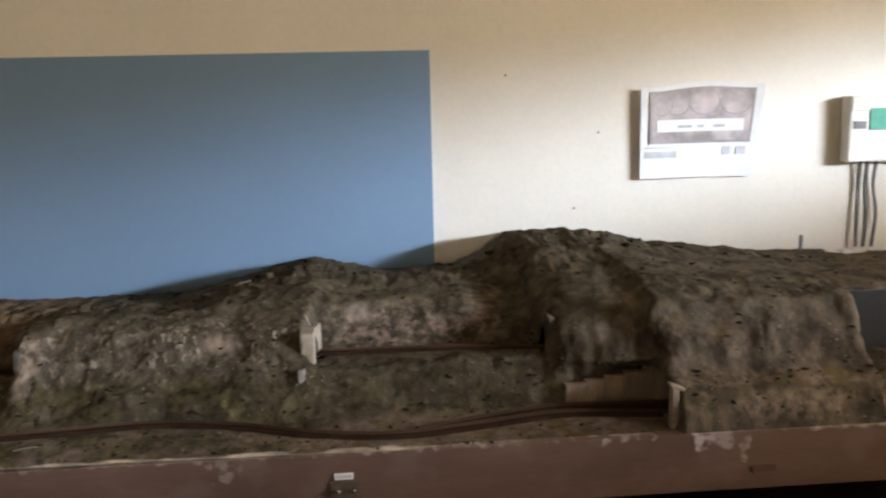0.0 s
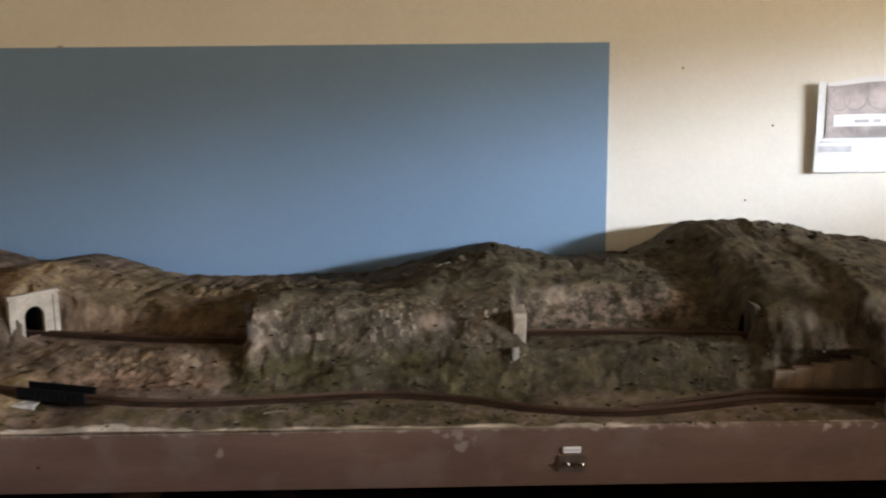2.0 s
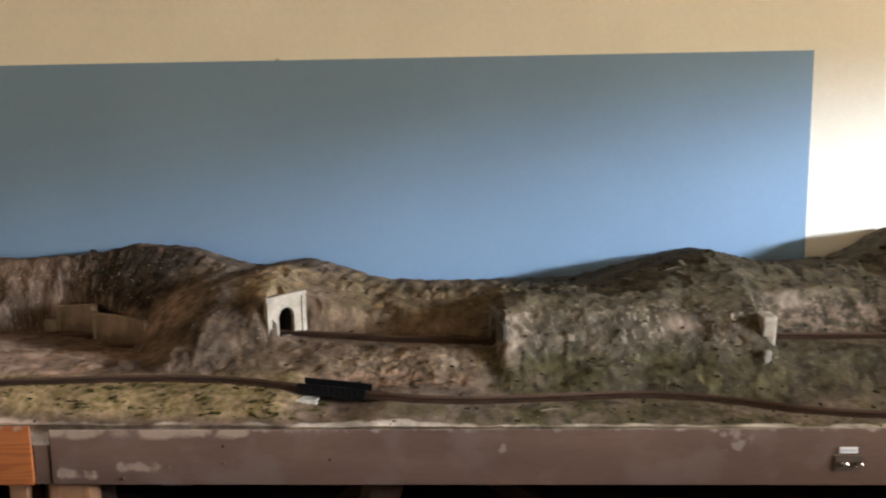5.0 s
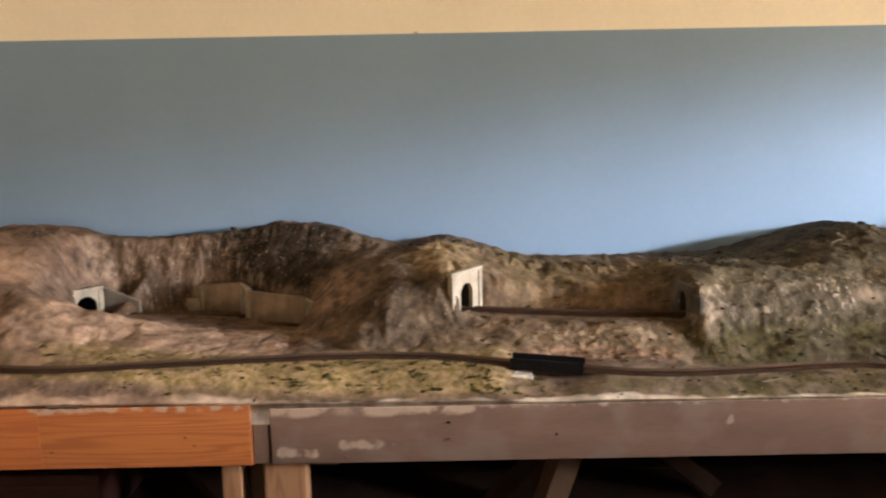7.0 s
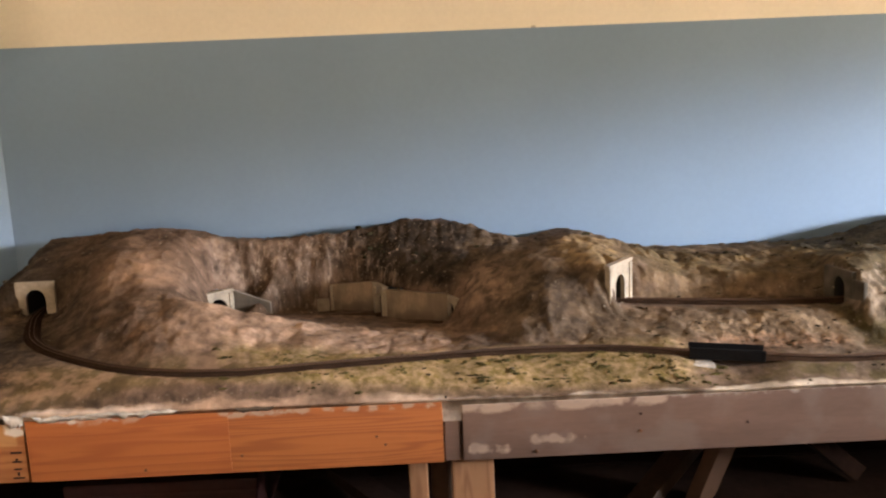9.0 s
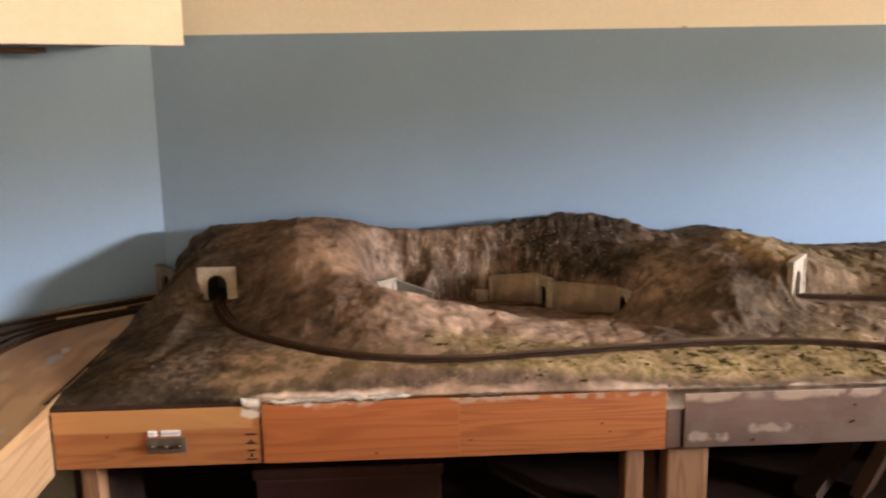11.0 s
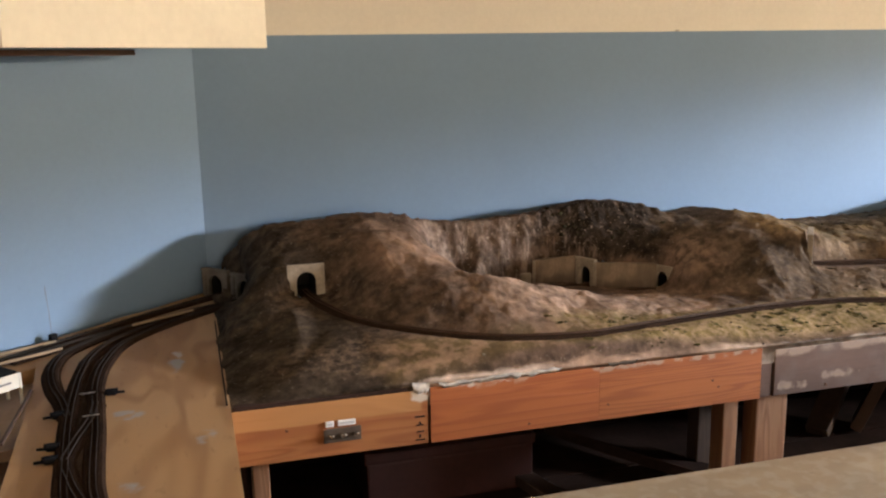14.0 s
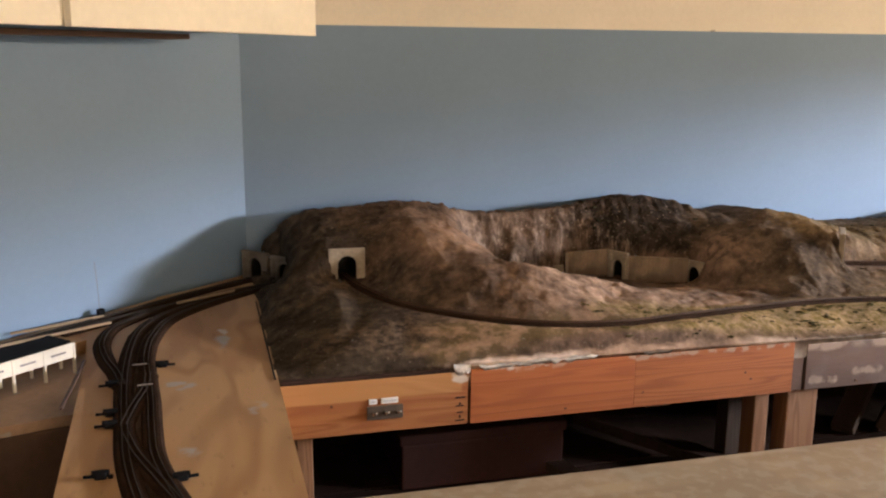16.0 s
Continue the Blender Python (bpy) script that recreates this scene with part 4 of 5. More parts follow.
            if k:
                faces.append((line[k - 1], line[k], base + k, base + k - 1))
    me = bpy.data.meshes.new("terrain")
    me.from_pydata(verts, [], [tuple(int(a) for a in f) for f in faces])
    me.materials.append(M_TERRAIN)
    me.update()
    for p in me.polygons:
        p.use_smooth = True
    ob = new("terrain", me)
    return ob, out, nor


# ---- tunnel portals ----
def portal(label, x, y, z, yaw, w=0.088, h=0.078, ow=0.046, oh=0.060, depth=0.12, mat=M_PORTAL, cap=True):
    """A cast portal: plate with an arched opening, coping on top, dark lining behind. Its face looks along its own -y."""
    m = pose(x, y, z, 0, 0, yaw)
    BORES.append((m, ow / 2 + 0.006, oh + 0.006, depth))
    th = thing("tunnel_portal", label, "tunnel portal", m, group="tunnel portals")
    n = 16
    arch = [(-ow / 2, 0.0)]
    for k in range(n + 1):
        a = math.pi * (1 - k / n)
        arch.append((ow / 2 * math.cos(a), oh - ow / 2 + ow / 2 * math.sin(a)))
    arch.append((ow / 2, 0.0))
    outer = []
    for ax, az in arch:
        if az <= 0:
            outer.append((math.copysign(w / 2, ax), 0.0))
        else:
            a = math.atan2(az - (oh - ow / 2), ax)
            k = min(w / 2 / max(abs(math.cos(a)), 1e-6), (h - oh + ow / 2) / max(math.sin(a), 1e-6))
            outer.append((k * math.cos(a), oh - ow / 2 + k * math.sin(a)))
    bm = bmesh.new()
    t = 0.010
    ring = [[bm.verts.new((px, d, pz)) for px, pz in line] for line, d in ((arch, -t / 2), (outer, -t / 2), (outer, t / 2), (arch, t / 2))]
    for a, b in zip(ring, ring[1:] + ring[:1]):
        for k in range(len(arch) - 1):
            bm.faces.new((a[k], a[k + 1], b[k + 1], b[k]))
    for k in (0, -1):
        bm.faces.new([r[k] for r in ring])
    # corners of the plate
    for sx in (-1, 1):
        zc = [p for p in outer if abs(abs(p[0]) - w / 2) < 1e-6 and p[0] * sx > 0]
        ztop = max(p[1] for p in zc)
        xt = max((p[0] * sx for p in outer if abs(p[1] - h) < 1e-6), default=0)
        tri = [(sx * w / 2, ztop), (sx * w / 2, h), (sx * xt, h)]
        f = [bm.verts.new((a, -t / 2, b)) for a, b in tri]
        g = [bm.verts.new((a, t / 2, b)) for a, b in tri]
        bm.faces.new(f), bm.faces.new(g)
        for k in range(3):
            bm.faces.new((f[k], f[(k + 1) % 3], g[(k + 1) % 3], g[k]))
    bmesh.ops.remove_doubles(bm, verts=bm.verts, dist=1e-5)
    part("face", bm, mat, th)
    if cap:
        part("coping", box((-w / 2 - 0.003, -t / 2 - 0.003, h - 0.001), (w / 2 + 0.003, t / 2 + 0.002, h + 0.007), 0.0012), mat, th)
        for sx in (-1, 1):
            part("pilaster", box((sx * (w / 2 - 0.005) - 0.006, -t / 2 - 0.003, 0), (sx * (w / 2 - 0.005) + 0.006, -t / 2 + 0.001, h - 0.003), 0.001), mat, th)
    bm = bmesh.new()
    a = [bm.verts.new((px * 1.02, t / 2, pz)) for px, pz in arch]
    b = [bm.verts.new((px * 1.02, depth, pz)) for px, pz in arch]
    for k in range(len(arch) - 1):
        bm.faces.new((a[k], a[k + 1], b[k + 1], b[k]))
    bm.faces.new(b)
    bm.faces.new((a[0], b[0], b[-1], a[-1]))
    part("lining", bm, M_BORE, th, "unlit tunnel bore")
    return th


def retaining_wall(label, a, b, z, h, thick=0.012, mat=M_CONCRETE, top_rise=0.0, coping=True):
    """A straight cast wall from a to b with a coping."""
    d = Vector((b[0] - a[0], b[1] - a[1], 0))
    m = pose(a[0], a[1], z, 0, 0, math.degrees(math.atan2(d.y, d.x)))
    th = thing("retaining_wall", label, "retaining wall", m, group="retaining walls")
    bm = box((0, 0, 0), (d.length, thick, h), 0.001)
    for v in bm.verts:
        if v.co.z > h / 2:
            v.co.z += top_rise * v.co.x / d.length
    part("slab", bm, mat, th)
    if coping:
        part("end_pilaster", box((-.002, -.004, 0), (.006, thick, h + .004), 0.001), M_PORTAL, th)
    if not coping:
        return th
    bm = box((-0.001, -0.003, h), (d.length + 0.001, thick + 0.002, h + 0.005), 0.001)
    for v in bm.verts:
        v.co.z += top_rise * v.co.x / d.length
    part("coping", bm, mat, th)
    return th


def rough_block(lo, hi, seed, m=None):
    """A lump of plaster trowelled roughly square, narrower and more ragged towards its foot."""
    bm = box(lo, hi)
    bmesh.ops.subdivide_edges(bm, edges=bm.edges[:], cuts=7, use_grid_fill=True)
    mid = (Vector(lo) + Vector(hi)) / 2
    for v in bm.verts:
        p = v.co * 1.0
        down = (hi[2] - p.z) / (hi[2] - lo[2])
        v.co += noise.noise_vector(Vector((p.x * 90, p.y * 90, p.z * 45 + seed))) * (0.0015 + 0.0020 * down)
        v.co.x += (mid.x - p.x) * 0.08 * down
    if m is not None:
        bm.transform(m)
    for f in bm.faces:
        f.smooth = True
    return bm


portal("cream cast tunnel portal at the curve of the low track", -2.455, 1.940, 1.000, 0, cap=False)
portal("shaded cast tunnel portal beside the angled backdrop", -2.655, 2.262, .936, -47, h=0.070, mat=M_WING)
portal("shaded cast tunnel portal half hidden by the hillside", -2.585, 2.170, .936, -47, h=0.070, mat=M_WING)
portal("cream cast tunnel portal of the high track", -1.138, 1.821, .996, 52, w=0.108, h=0.087, ow=0.044, oh=0.064)
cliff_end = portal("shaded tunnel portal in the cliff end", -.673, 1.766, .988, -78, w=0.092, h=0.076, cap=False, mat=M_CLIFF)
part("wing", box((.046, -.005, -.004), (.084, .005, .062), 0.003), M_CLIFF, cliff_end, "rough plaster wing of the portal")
cliff_portal = portal("white cast tunnel portal with a plaster buttress at the cliff end", -.114, 1.762, .988, 77, w=0.092, h=0.066, ow=0.040, oh=0.048, cap=False)
part("buttress", rough_block((-.134, 1.690, .990), (-.106, 1.745, 1.061), 3, m=pose(-.114, 1.762, .988, 0, 0, 77).inverted()), M_PORTAL, cliff_portal, "streaked white plaster buttress")
tagged(link("plaster_block", rough_block((-.137, 1.658, .944), (-.124, 1.695, .998), 5), M_PALE2), "rough white plaster block below the cliff portal", "plaster block")
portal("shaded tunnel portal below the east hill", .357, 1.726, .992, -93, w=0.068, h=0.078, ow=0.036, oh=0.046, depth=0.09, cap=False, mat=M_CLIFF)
portal("cream flat-topped tunnel portal in the cove", -2.077, 2.080, .934, 45, w=0.086, h=0.064, ow=0.052, oh=0.050)
portal("dark tunnel portal between the retaining walls", -1.672, 2.058, .932, -66, w=0.062, h=0.070, ow=0.036, oh=0.054)
portal("dark tunnel portal set in the middle hill", -1.500, 1.945, .932, -66, w=0.060, h=0.066, ow=0.036, oh=0.05, cap=False)
retaining_wall("tan cast retaining wall in the cove", (-1.80, 2.128), (-1.688, 2.088), .930, .062, top_rise=0.013)
retaining_wall("tan cast retaining wall beside the middle hill", (-1.662, 2.028), (-1.512, 1.958), .928, .068)
retaining_wall("pale wing wall of the cove portal", (-2.044, 2.112), (-1.950, 2.096), .930, .068, top_rise=-0.032, mat=M_WING, coping=False)

board("plaster_wedge", (-1.838, 2.125, .928), (-1.806, 2.135, .962), M_PORTAL, "pale plaster wedge beside the cove wall", "plaster wedge", 0.004)

# stepped wing wall of the lowest tunnel
wing_wall = thing("stepped_wing_wall", "tan stepped retaining wall beside the tunnel mouth", "retaining wall", pose(.364, 1.606, .908, 0, 0, 0))
for k in range(6):
    part("panel", box((k * .0375, 0, 0), (k * .0375 + .036, .012, .050 + .0065 * k), 0.0012), M_CONCRETE, wing_wall)
    part("coping", box((k * .0375 - .001, -.003, .050 + .0065 * k), (k * .0375 + .037, .014, .055 + .0065 * k), 0.001), M_CONCRETE, wing_wall)
pier = thing("portal_pier", "pale plaster pier at the edge of the tunnel mouth", "pier", pose(.531, 1.487, .914, 0, 0, 0))
part("pier_shaft", box((-.007, -.008, 0), (.007, .010, .074), 0.002), M_PORTAL, pier)
bm = box((-.010, -.010, 0), (.018, .012, .006), 0.002, m=pose(-.002, 0, .074, 0, 20, 0))
part("pier_cap", bm, M_PORTAL, pier)
BORES.append((pose(.530, 1.565, .915, 0, 0, -90), 0.062, 0.072, 0.14))
mouth = thing("tunnel_mouth", "dark open tunnel under the east hill", "tunnel", pose(.545, 1.565, .912, 0, 0, -90))
bm = bmesh.new()
o = [(-.060, 0), (-.060, .068), (.060, .068), (.060, 0)]
a = [bm.verts.new((px, 0, pz)) for px, pz in o]
b = [bm.verts.new((px, .14, pz)) for px, pz in o]
for k in range(4):
    bm.faces.new((a[k], a[(k + 1) % 4], b[(k + 1) % 4], b[k]))
bm.faces.new(b)
part("lining", bm, M_BORE, mouth)

terrain, TG, TN = hills()
tagged(terrain, "painted plaster model hills with scrub, brown earth and pale cliffs", "model landscape", kind="structure")


# ---- tracks ----
def track(label, pts, bed=True, rail_mat=M_RAIL, gauge=0.009, sleepers=True, wide=0.0):
    th = thing("model_track", label, "model track", group="model tracks")
    path = spline(pts, 0.006)
    if bed:
        part("ballast_bed", sweep(bmesh.new(), path, [(-.017 - wide, -.007), (-.0115 - wide, -.0012), (.0115 + wide, -.0012), (.017 + wide, -.007)]), M_BALLAST, th)
    if sleepers:
        bm = bmesh.new()
        run, nxt = 0.0, 0.0
        for p, q in zip(path, path[1:]):
            d = (q - p).length
            t = (q - p).normalized()
            while nxt < run + d:
                c = p + t * (nxt - run)
                mm = Matrix.Translation(c) @ Matrix.Rotation(math.atan2(t.y, t.x), 4, "Z")
                vs = [bm.verts.new(mm @ Vector((a, b, e))) for a in (-.0013, .0013) for b in (-.0085, .0085) for e in (-.002, .0006)]
                for f in ((1, 3, 7, 5), (0, 1, 5, 4), (2, 6, 7, 3), (0, 2, 3, 1), (4, 5, 7, 6)):
                    bm.faces.new([vs[i] for i in f])
                nxt += .0058
            run += d
        tagged(part("sleeper_strip", bm, M_TIE, th), kind="stuff")
    for s in (-1, 1):
        o = s * gauge / 2
        part("rail", sweep(bmesh.new(), path, [(o - .0006, 0), (o - .0006, .0024), (o + .0006, .0024), (o + .0006, 0)]), rail_mat, th)
    return th


track("brown weathered low track along the front of the hills", LOW)
track("brown weathered high track on the first shelf", HIGH_W)
track("brown weathered high track on the second shelf", HIGH_E)
track("dark back track through the cove", BACK)
track("dark front track through the cove", BACK2)
track("second track joining before the lowest tunnel", [(.08, 1.520, .9262), (.20, 1.562, .9262), (.34, 1.600, .9262), (.48, 1.592, .9262), (.62, 1.585, .9262)])

# girder bridge on the low track
gb = thing("girder_bridge", "black plastic plate girder bridge carrying the low track", "model bridge", pose(-.988, 1.5525, .9585, 1.0, 1.6, -13))
for s in (-1, 1):
    girder = part("girder", box((-.070, s * .0176 - .0015, -.011), (.070, s * .0176 + .0015, .0115), 0.0006), M_BLACK, gb)
    for k in range(12):
        part("stiffener", box((-.068 + k * .0122, s * .0194 - .0006, -.010), (-.0665 + k * .0122, s * .0194 + .0006, .0095)), M_BLACK, girder)
part("deck", box((-.069, -.0155, -.0105), (.069, .0155, -.0070)), M_BLACK, gb)
board("bridge_abutment", (-1.062, 1.522, .905), (-1.018, 1.556, .9455), M_PLASTER, "white plaster bridge abutment", "abutment", 0.004)
board("bridge_abutment", (-.922, 1.530, .905), (-.904, 1.556, .938), M_PLASTER, "pale plaster bridge abutment", "abutment", 0.004)


def yard(label, pts):
    return track(label, pts, True, M_YARDRAIL, wide=.0015)


yz = .9425
yard("yard track along the angled backdrop", [(-3.62, 1.37, yz), (-3.3, 1.68, yz), (-3.05, 1.915, yz), (-2.83, 2.12, yz), (-2.64, 2.275, yz)])
yard("second yard track along the angled backdrop", [(-3.10, 1.835, yz), (-2.95, 1.960, yz), (-2.801, 2.072, yz), (-2.69, 2.142, yz), (-2.56, 2.200, yz)])
yard("yard track curving onto the plywood", [(-2.61, 2.165, yz), (-2.695, 2.105, yz), (-2.802, 1.999, yz), (-2.876, 1.889, yz), (-2.906, 1.756, yz), (-2.912, 1.638, yz), (-2.905, 1.530, yz), (-2.893, 1.388, yz), (-2.885, 1.254, yz), (-2.876, 1.150, yz), (-2.858, 1.065, yz), (-2.828, .960, yz), (-2.78, .80, yz)])
yard("middle yard track on the plywood", [(-2.801, 2.046, yz), (-2.895, 1.926, yz), (-2.935, 1.817, yz), (-2.946, 1.684, yz), (-2.946, 1.574, yz), (-2.943, 1.480, yz), (-2.936, 1.370, yz), (-2.927, 1.265, yz), (-2.919, 1.171, yz), (-2.906, 1.080, yz), (-2.886, .980, yz), (-2.85, .82, yz)])
yard("outer yard track on the plywood", [(-2.88, 2.015, yz), (-2.958, 1.915, yz), (-2.998, 1.840, yz), (-3.006, 1.739, yz), (-2.988, 1.632, yz), (-2.963, 1.548, yz), (-2.945, 1.465, yz)])
yard("crossover track between the yard tracks", [(-2.902, 1.520, yz + .0004), (-2.905, 1.440, yz + .0004), (-2.920, 1.350, yz + .0004), (-2.930, 1.270, yz + .0004)])
yard("lower crossover track between the yard tracks", [(-2.923, 1.235, yz + .0004), (-2.902, 1.155, yz + .0004), (-2.872, 1.073, yz + .0004), (-2.835, .975, yz + .0004)])
mat_path = spline([(-2.930, 1.80, .9355), (-2.929, 1.62, .9355), (-2.924, 1.47, .9355), (-2.912, 1.30, .9355), (-2.898, 1.15, .9355), (-2.870, 1.02, .9355), (-2.80, .80, .9355)], .02)
bed_mat = sweep(bmesh.new(), mat_path, [(-.030, -.0005), (-.026, .0022), (.026, .0022), (.030, -.0005)])
tagged(link("track_mat", bed_mat, M_MAT), "dark brown ballasted mat between the yard tracks", "track mat")
for x, y in ((-2.921, 1.572), (-2.905, 1.452)):
    tie_bar = thing("throw_bar", "thin bright throw bar across a turnout", "throw bar", pose(x, y, yz + .001, 0, 0, 6), group="throw bars")
    part("bar", box((-.014, -.0012, 0), (.014, .0012, .002), 0.0003), M_RAILTOP, tie_bar)
for x, y, a in ((-2.879, 1.575, 180), (-2.964, 1.482, 10), (-2.955, 1.337, 0), (-2.952, 1.285, 5), (-2.948, 1.094, 0), (-2.835, 1.061, 188)):
    sm = thing("switch_machine", "small black point motor beside the track", "switch machine", pose(x, y, .935, 0, 0, a), group="switch machines")
    part("motor_case", box((-.009, -.008, 0), (.009, .008, .011), 0.003), M_BLACK, sm)
    part("coil", tube(bmesh.new(), [Vector((-.012, 0, .007)), Vector((.012, 0, .007))], .0055, 10), M_BLACK, sm)
    part("lever_arm", box((-.024, -.002, .002), (-.012, .002, .006), 0.0005), M_BLACK, sm)
    part("mount_tab", box((.010, -.005, 0), (.017, .005, .003), 0.0005), M_BLACK, sm)
# model viaduct over the valley
via = thing("viaduct", "cream plastic model viaduct with a black deck", "model bridge", Matrix.Translation((-3.052, 1.668, .935)) @ Matrix.Rotation(math.atan2(DIAG.y, DIAG.x), 4, "Z"))
for k in range(4):
    span = part("span", box((k * .066 + .001, -.003, .004), (k * .066 + .065, .002, .034), 0.001), M_WHITEP, via)
    part("plaque", box((k * .066 + .020, .0018, .017), (k * .066 + .052, .0028, .021)), M_INK, span)
for k in range(5):
    for dy in (0, -.045):
        part("post", box((k * .066 - .002, dy - .003, -.031), (k * .066 + .003, dy + .003, .034), 0.0006), M_WHITEP, via)
part("deck", box((.002, -.075, .032), (.27, -.004, .037), 0.001), M_BLACK, via)
# pale strips by the yard; the last two stand for sun glints on rails
for k, (a_, b_) in enumerate((((-3.24, 1.735), (-3.0, 1.883)), ((-3.20, 1.842), (-3.02, 1.942)), ((-2.91, 2.075), (-2.80, 2.155)), ((-2.86, 2.02), (-2.72, 2.112)))):
    va, vb = Vector((*a_, .9465)), Vector((*b_, .9465))
    st = sweep(bmesh.new(), [va, (va + vb) / 2, vb], [(-.002, -.004), (-.002, .0015), (.002, .0015), (.002, -.004)])
    tagged(link("pale_strip", st, M_PALEPLY), "thin pale strip beside the yard track, standing for pale edges and rail glints", "wood strip", "wood strips")
stand = thing("signal_block", "small black block at the foot of the angled backdrop", "block", pose(-3.030, 1.975, .935, 0, 0, 43))
part("block_body", box((-.008, -.006, 0), (.008, .006, .018), 0.001), M_BLACK, stand)
part("wire", tube(bmesh.new(), [Vector((0, .004, .018)), Vector((.001, .006, .06)), Vector((-.002, .008, .13))], .0007, 6), M_CABLE, stand)

# ---- things on the wall ----
cal = thing("wall_calendar", "white paper wall calendar with a curled edge and grey print", "calendar", pose(.728, WALL_Y - .001, 1.275, 0, 0, 0))
bm = bmesh.new()
nx, nz = 24, 16
cw, ch = .338, .243


def curl(u, v):
    return -.010 - .014 * (1 - u) ** 2 * (0.7 + .3 * v) - .014 * max(0, u - .55) ** 2 * 4 * (.35 + .65 * v)


def on_sheet(u, v, lift=0.0):
    """A place on the calendar's curled page, u across and v up."""
    rise = .010 * math.exp(-((u - .56) / .28) ** 2) * v ** 5 - .006 * math.exp(-((u - .12) / .15) ** 2) * v ** 5
    return cw * u * (1.0 - .085 * u * (1 - v)), curl(u, v) - lift, ch * v + rise - .010 * max(0, u - .8) * (1 - v) * 5 * .3


grid = [[bm.verts.new(on_sheet(i / nx, j / nz)) for i in range(nx + 1)] for j in range(nz + 1)]
for j in range(nz):
    for i in range(nx):
        bm.faces.new((grid[j][i], grid[j][i + 1], grid[j + 1][i + 1], grid[j + 1][i]))
sheet = part("sheet", bm, M_PAPER, cal, smooth=True)


def printed(x0, x1, z0, z1, mat, name, lift=.0025):
    b = bmesh.new()
    k, r = 12, 6
    rows_ = [[b.verts.new(on_sheet(x0 + (x1 - x0) * i / k, z0 + (z1 - z0) * j / r, lift)) for i in range(k + 1)] for j in range(r + 1)]
    for j in range(r):
        for i in range(k):
            b.faces.new((rows_[j][i], rows_[j][i + 1], rows_[j + 1][i + 1], rows_[j + 1][i]))
    part(name, b, mat, sheet)


def printed_ring(cx, cz, rx, rz, wide, mat, name):
    b = bmesh.new()
    k, rows_ = 28, []
    for s in (1.0, 1.0 - wide):
        rows_.append([b.verts.new(on_sheet(cx + rx * s * math.cos(2 * math.pi * i / k), cz + rz * s * math.sin(2 * math.pi * i / k), .0032)) for i in range(k)])
    for i in range(k):
        b.faces.new((rows_[0][i], rows_[0][(i + 1) % k], rows_[1][(i + 1) % k], rows_[1][i]))
    part(name, b, mat, sheet)


printed(.07, .93, .38, .95, M_PRINT, "picture")
for cx, rx in ((.17, .09), (.30, .10), (.52, .13), (.78, .13)):
    printed_ring(cx, .80, rx, .13, .08, M_LOOP, "drawn_loop")
for x0, x1, z0, z1 in ((.07, .93, .375, .395), (.07, .93, .93, .945), (.07, .085, .395, .93), (.915, .93, .395, .93)):
    printed(x0, x1, z0, z1, M_LOOP, "drawn_border", .0036)
printed(.13, .86, .50, .63, M_PAPER, "banner", .0040)
for x0, x1 in ((.30, .42), (.46, .52), (.60, .70)):
    printed(x0, x1, .54, .57, M_INKL, "text_bar", .0046)
printed(.03, .30, .22, .29, M_INKL, "text_bar")
printed(.03, .26, .325, .34, M_INKL, "text_bar")
printed(.70, .77, .24, .33, M_INKL, "text_bar")
printed(.82, .90, .24, .33, M_INKL, "text_bar")

boxb = thing("wall_box", "white plastic electrical box with a green label on the wall", "electrical box", pose(1.285, WALL_Y, 1.305))
part("case", box((0, -.052, 0), (.30, -.002, .175), 0.006), M_WHITEP, boxb)
part("lid_strip", box((.004, -.0545, .135), (.296, -.0505, .171), 0.002), M_WHITEP, boxb)
part("green_label", box((.055, -.0552, .085), (.16, -.0518, .142)), M_GREEN, boxb)
part("meter_window", box((.012, -.0552, .088), (.045, -.0518, .108)), M_INK, boxb)
for k, dx in enumerate((.055, .075, .10)):
    cb = thing("cable", "grey cable hanging from the wall box", "cable", group="wall cables")
    part("sheath", tube(bmesh.new(), spline([(1.285 + dx, WALL_Y - .02, 1.31), (1.285 + dx - .002 * k, WALL_Y - .014, 1.24), (1.287 + dx + .005 * (k - 1), WALL_Y - .016, 1.16), (1.285 + dx - .003, WALL_Y - .02, 1.07)], .02), .005), M_CABLE, cb)
for x, z in ((.375, 1.553), (.555, 1.201), (.62, 1.40)):
    tagged(link("wall_speck", tube(bmesh.new(), [Vector((x, WALL_Y - .0015, z)), Vector((x, WALL_Y + .001, z))], .0028, 9), M_DARKBROWN), "small dark speck on the cream wall", "speck", "wall specks")
peg = link("peg", tube(bmesh.new(), [Vector((1.10, 2.18, 1.06)), Vector((1.10, 2.18, 1.10)), Vector((1.10, 2.18, 1.135))], .005), M_CABLE)
tagged(peg, "short grey peg standing on the ridge", "peg")


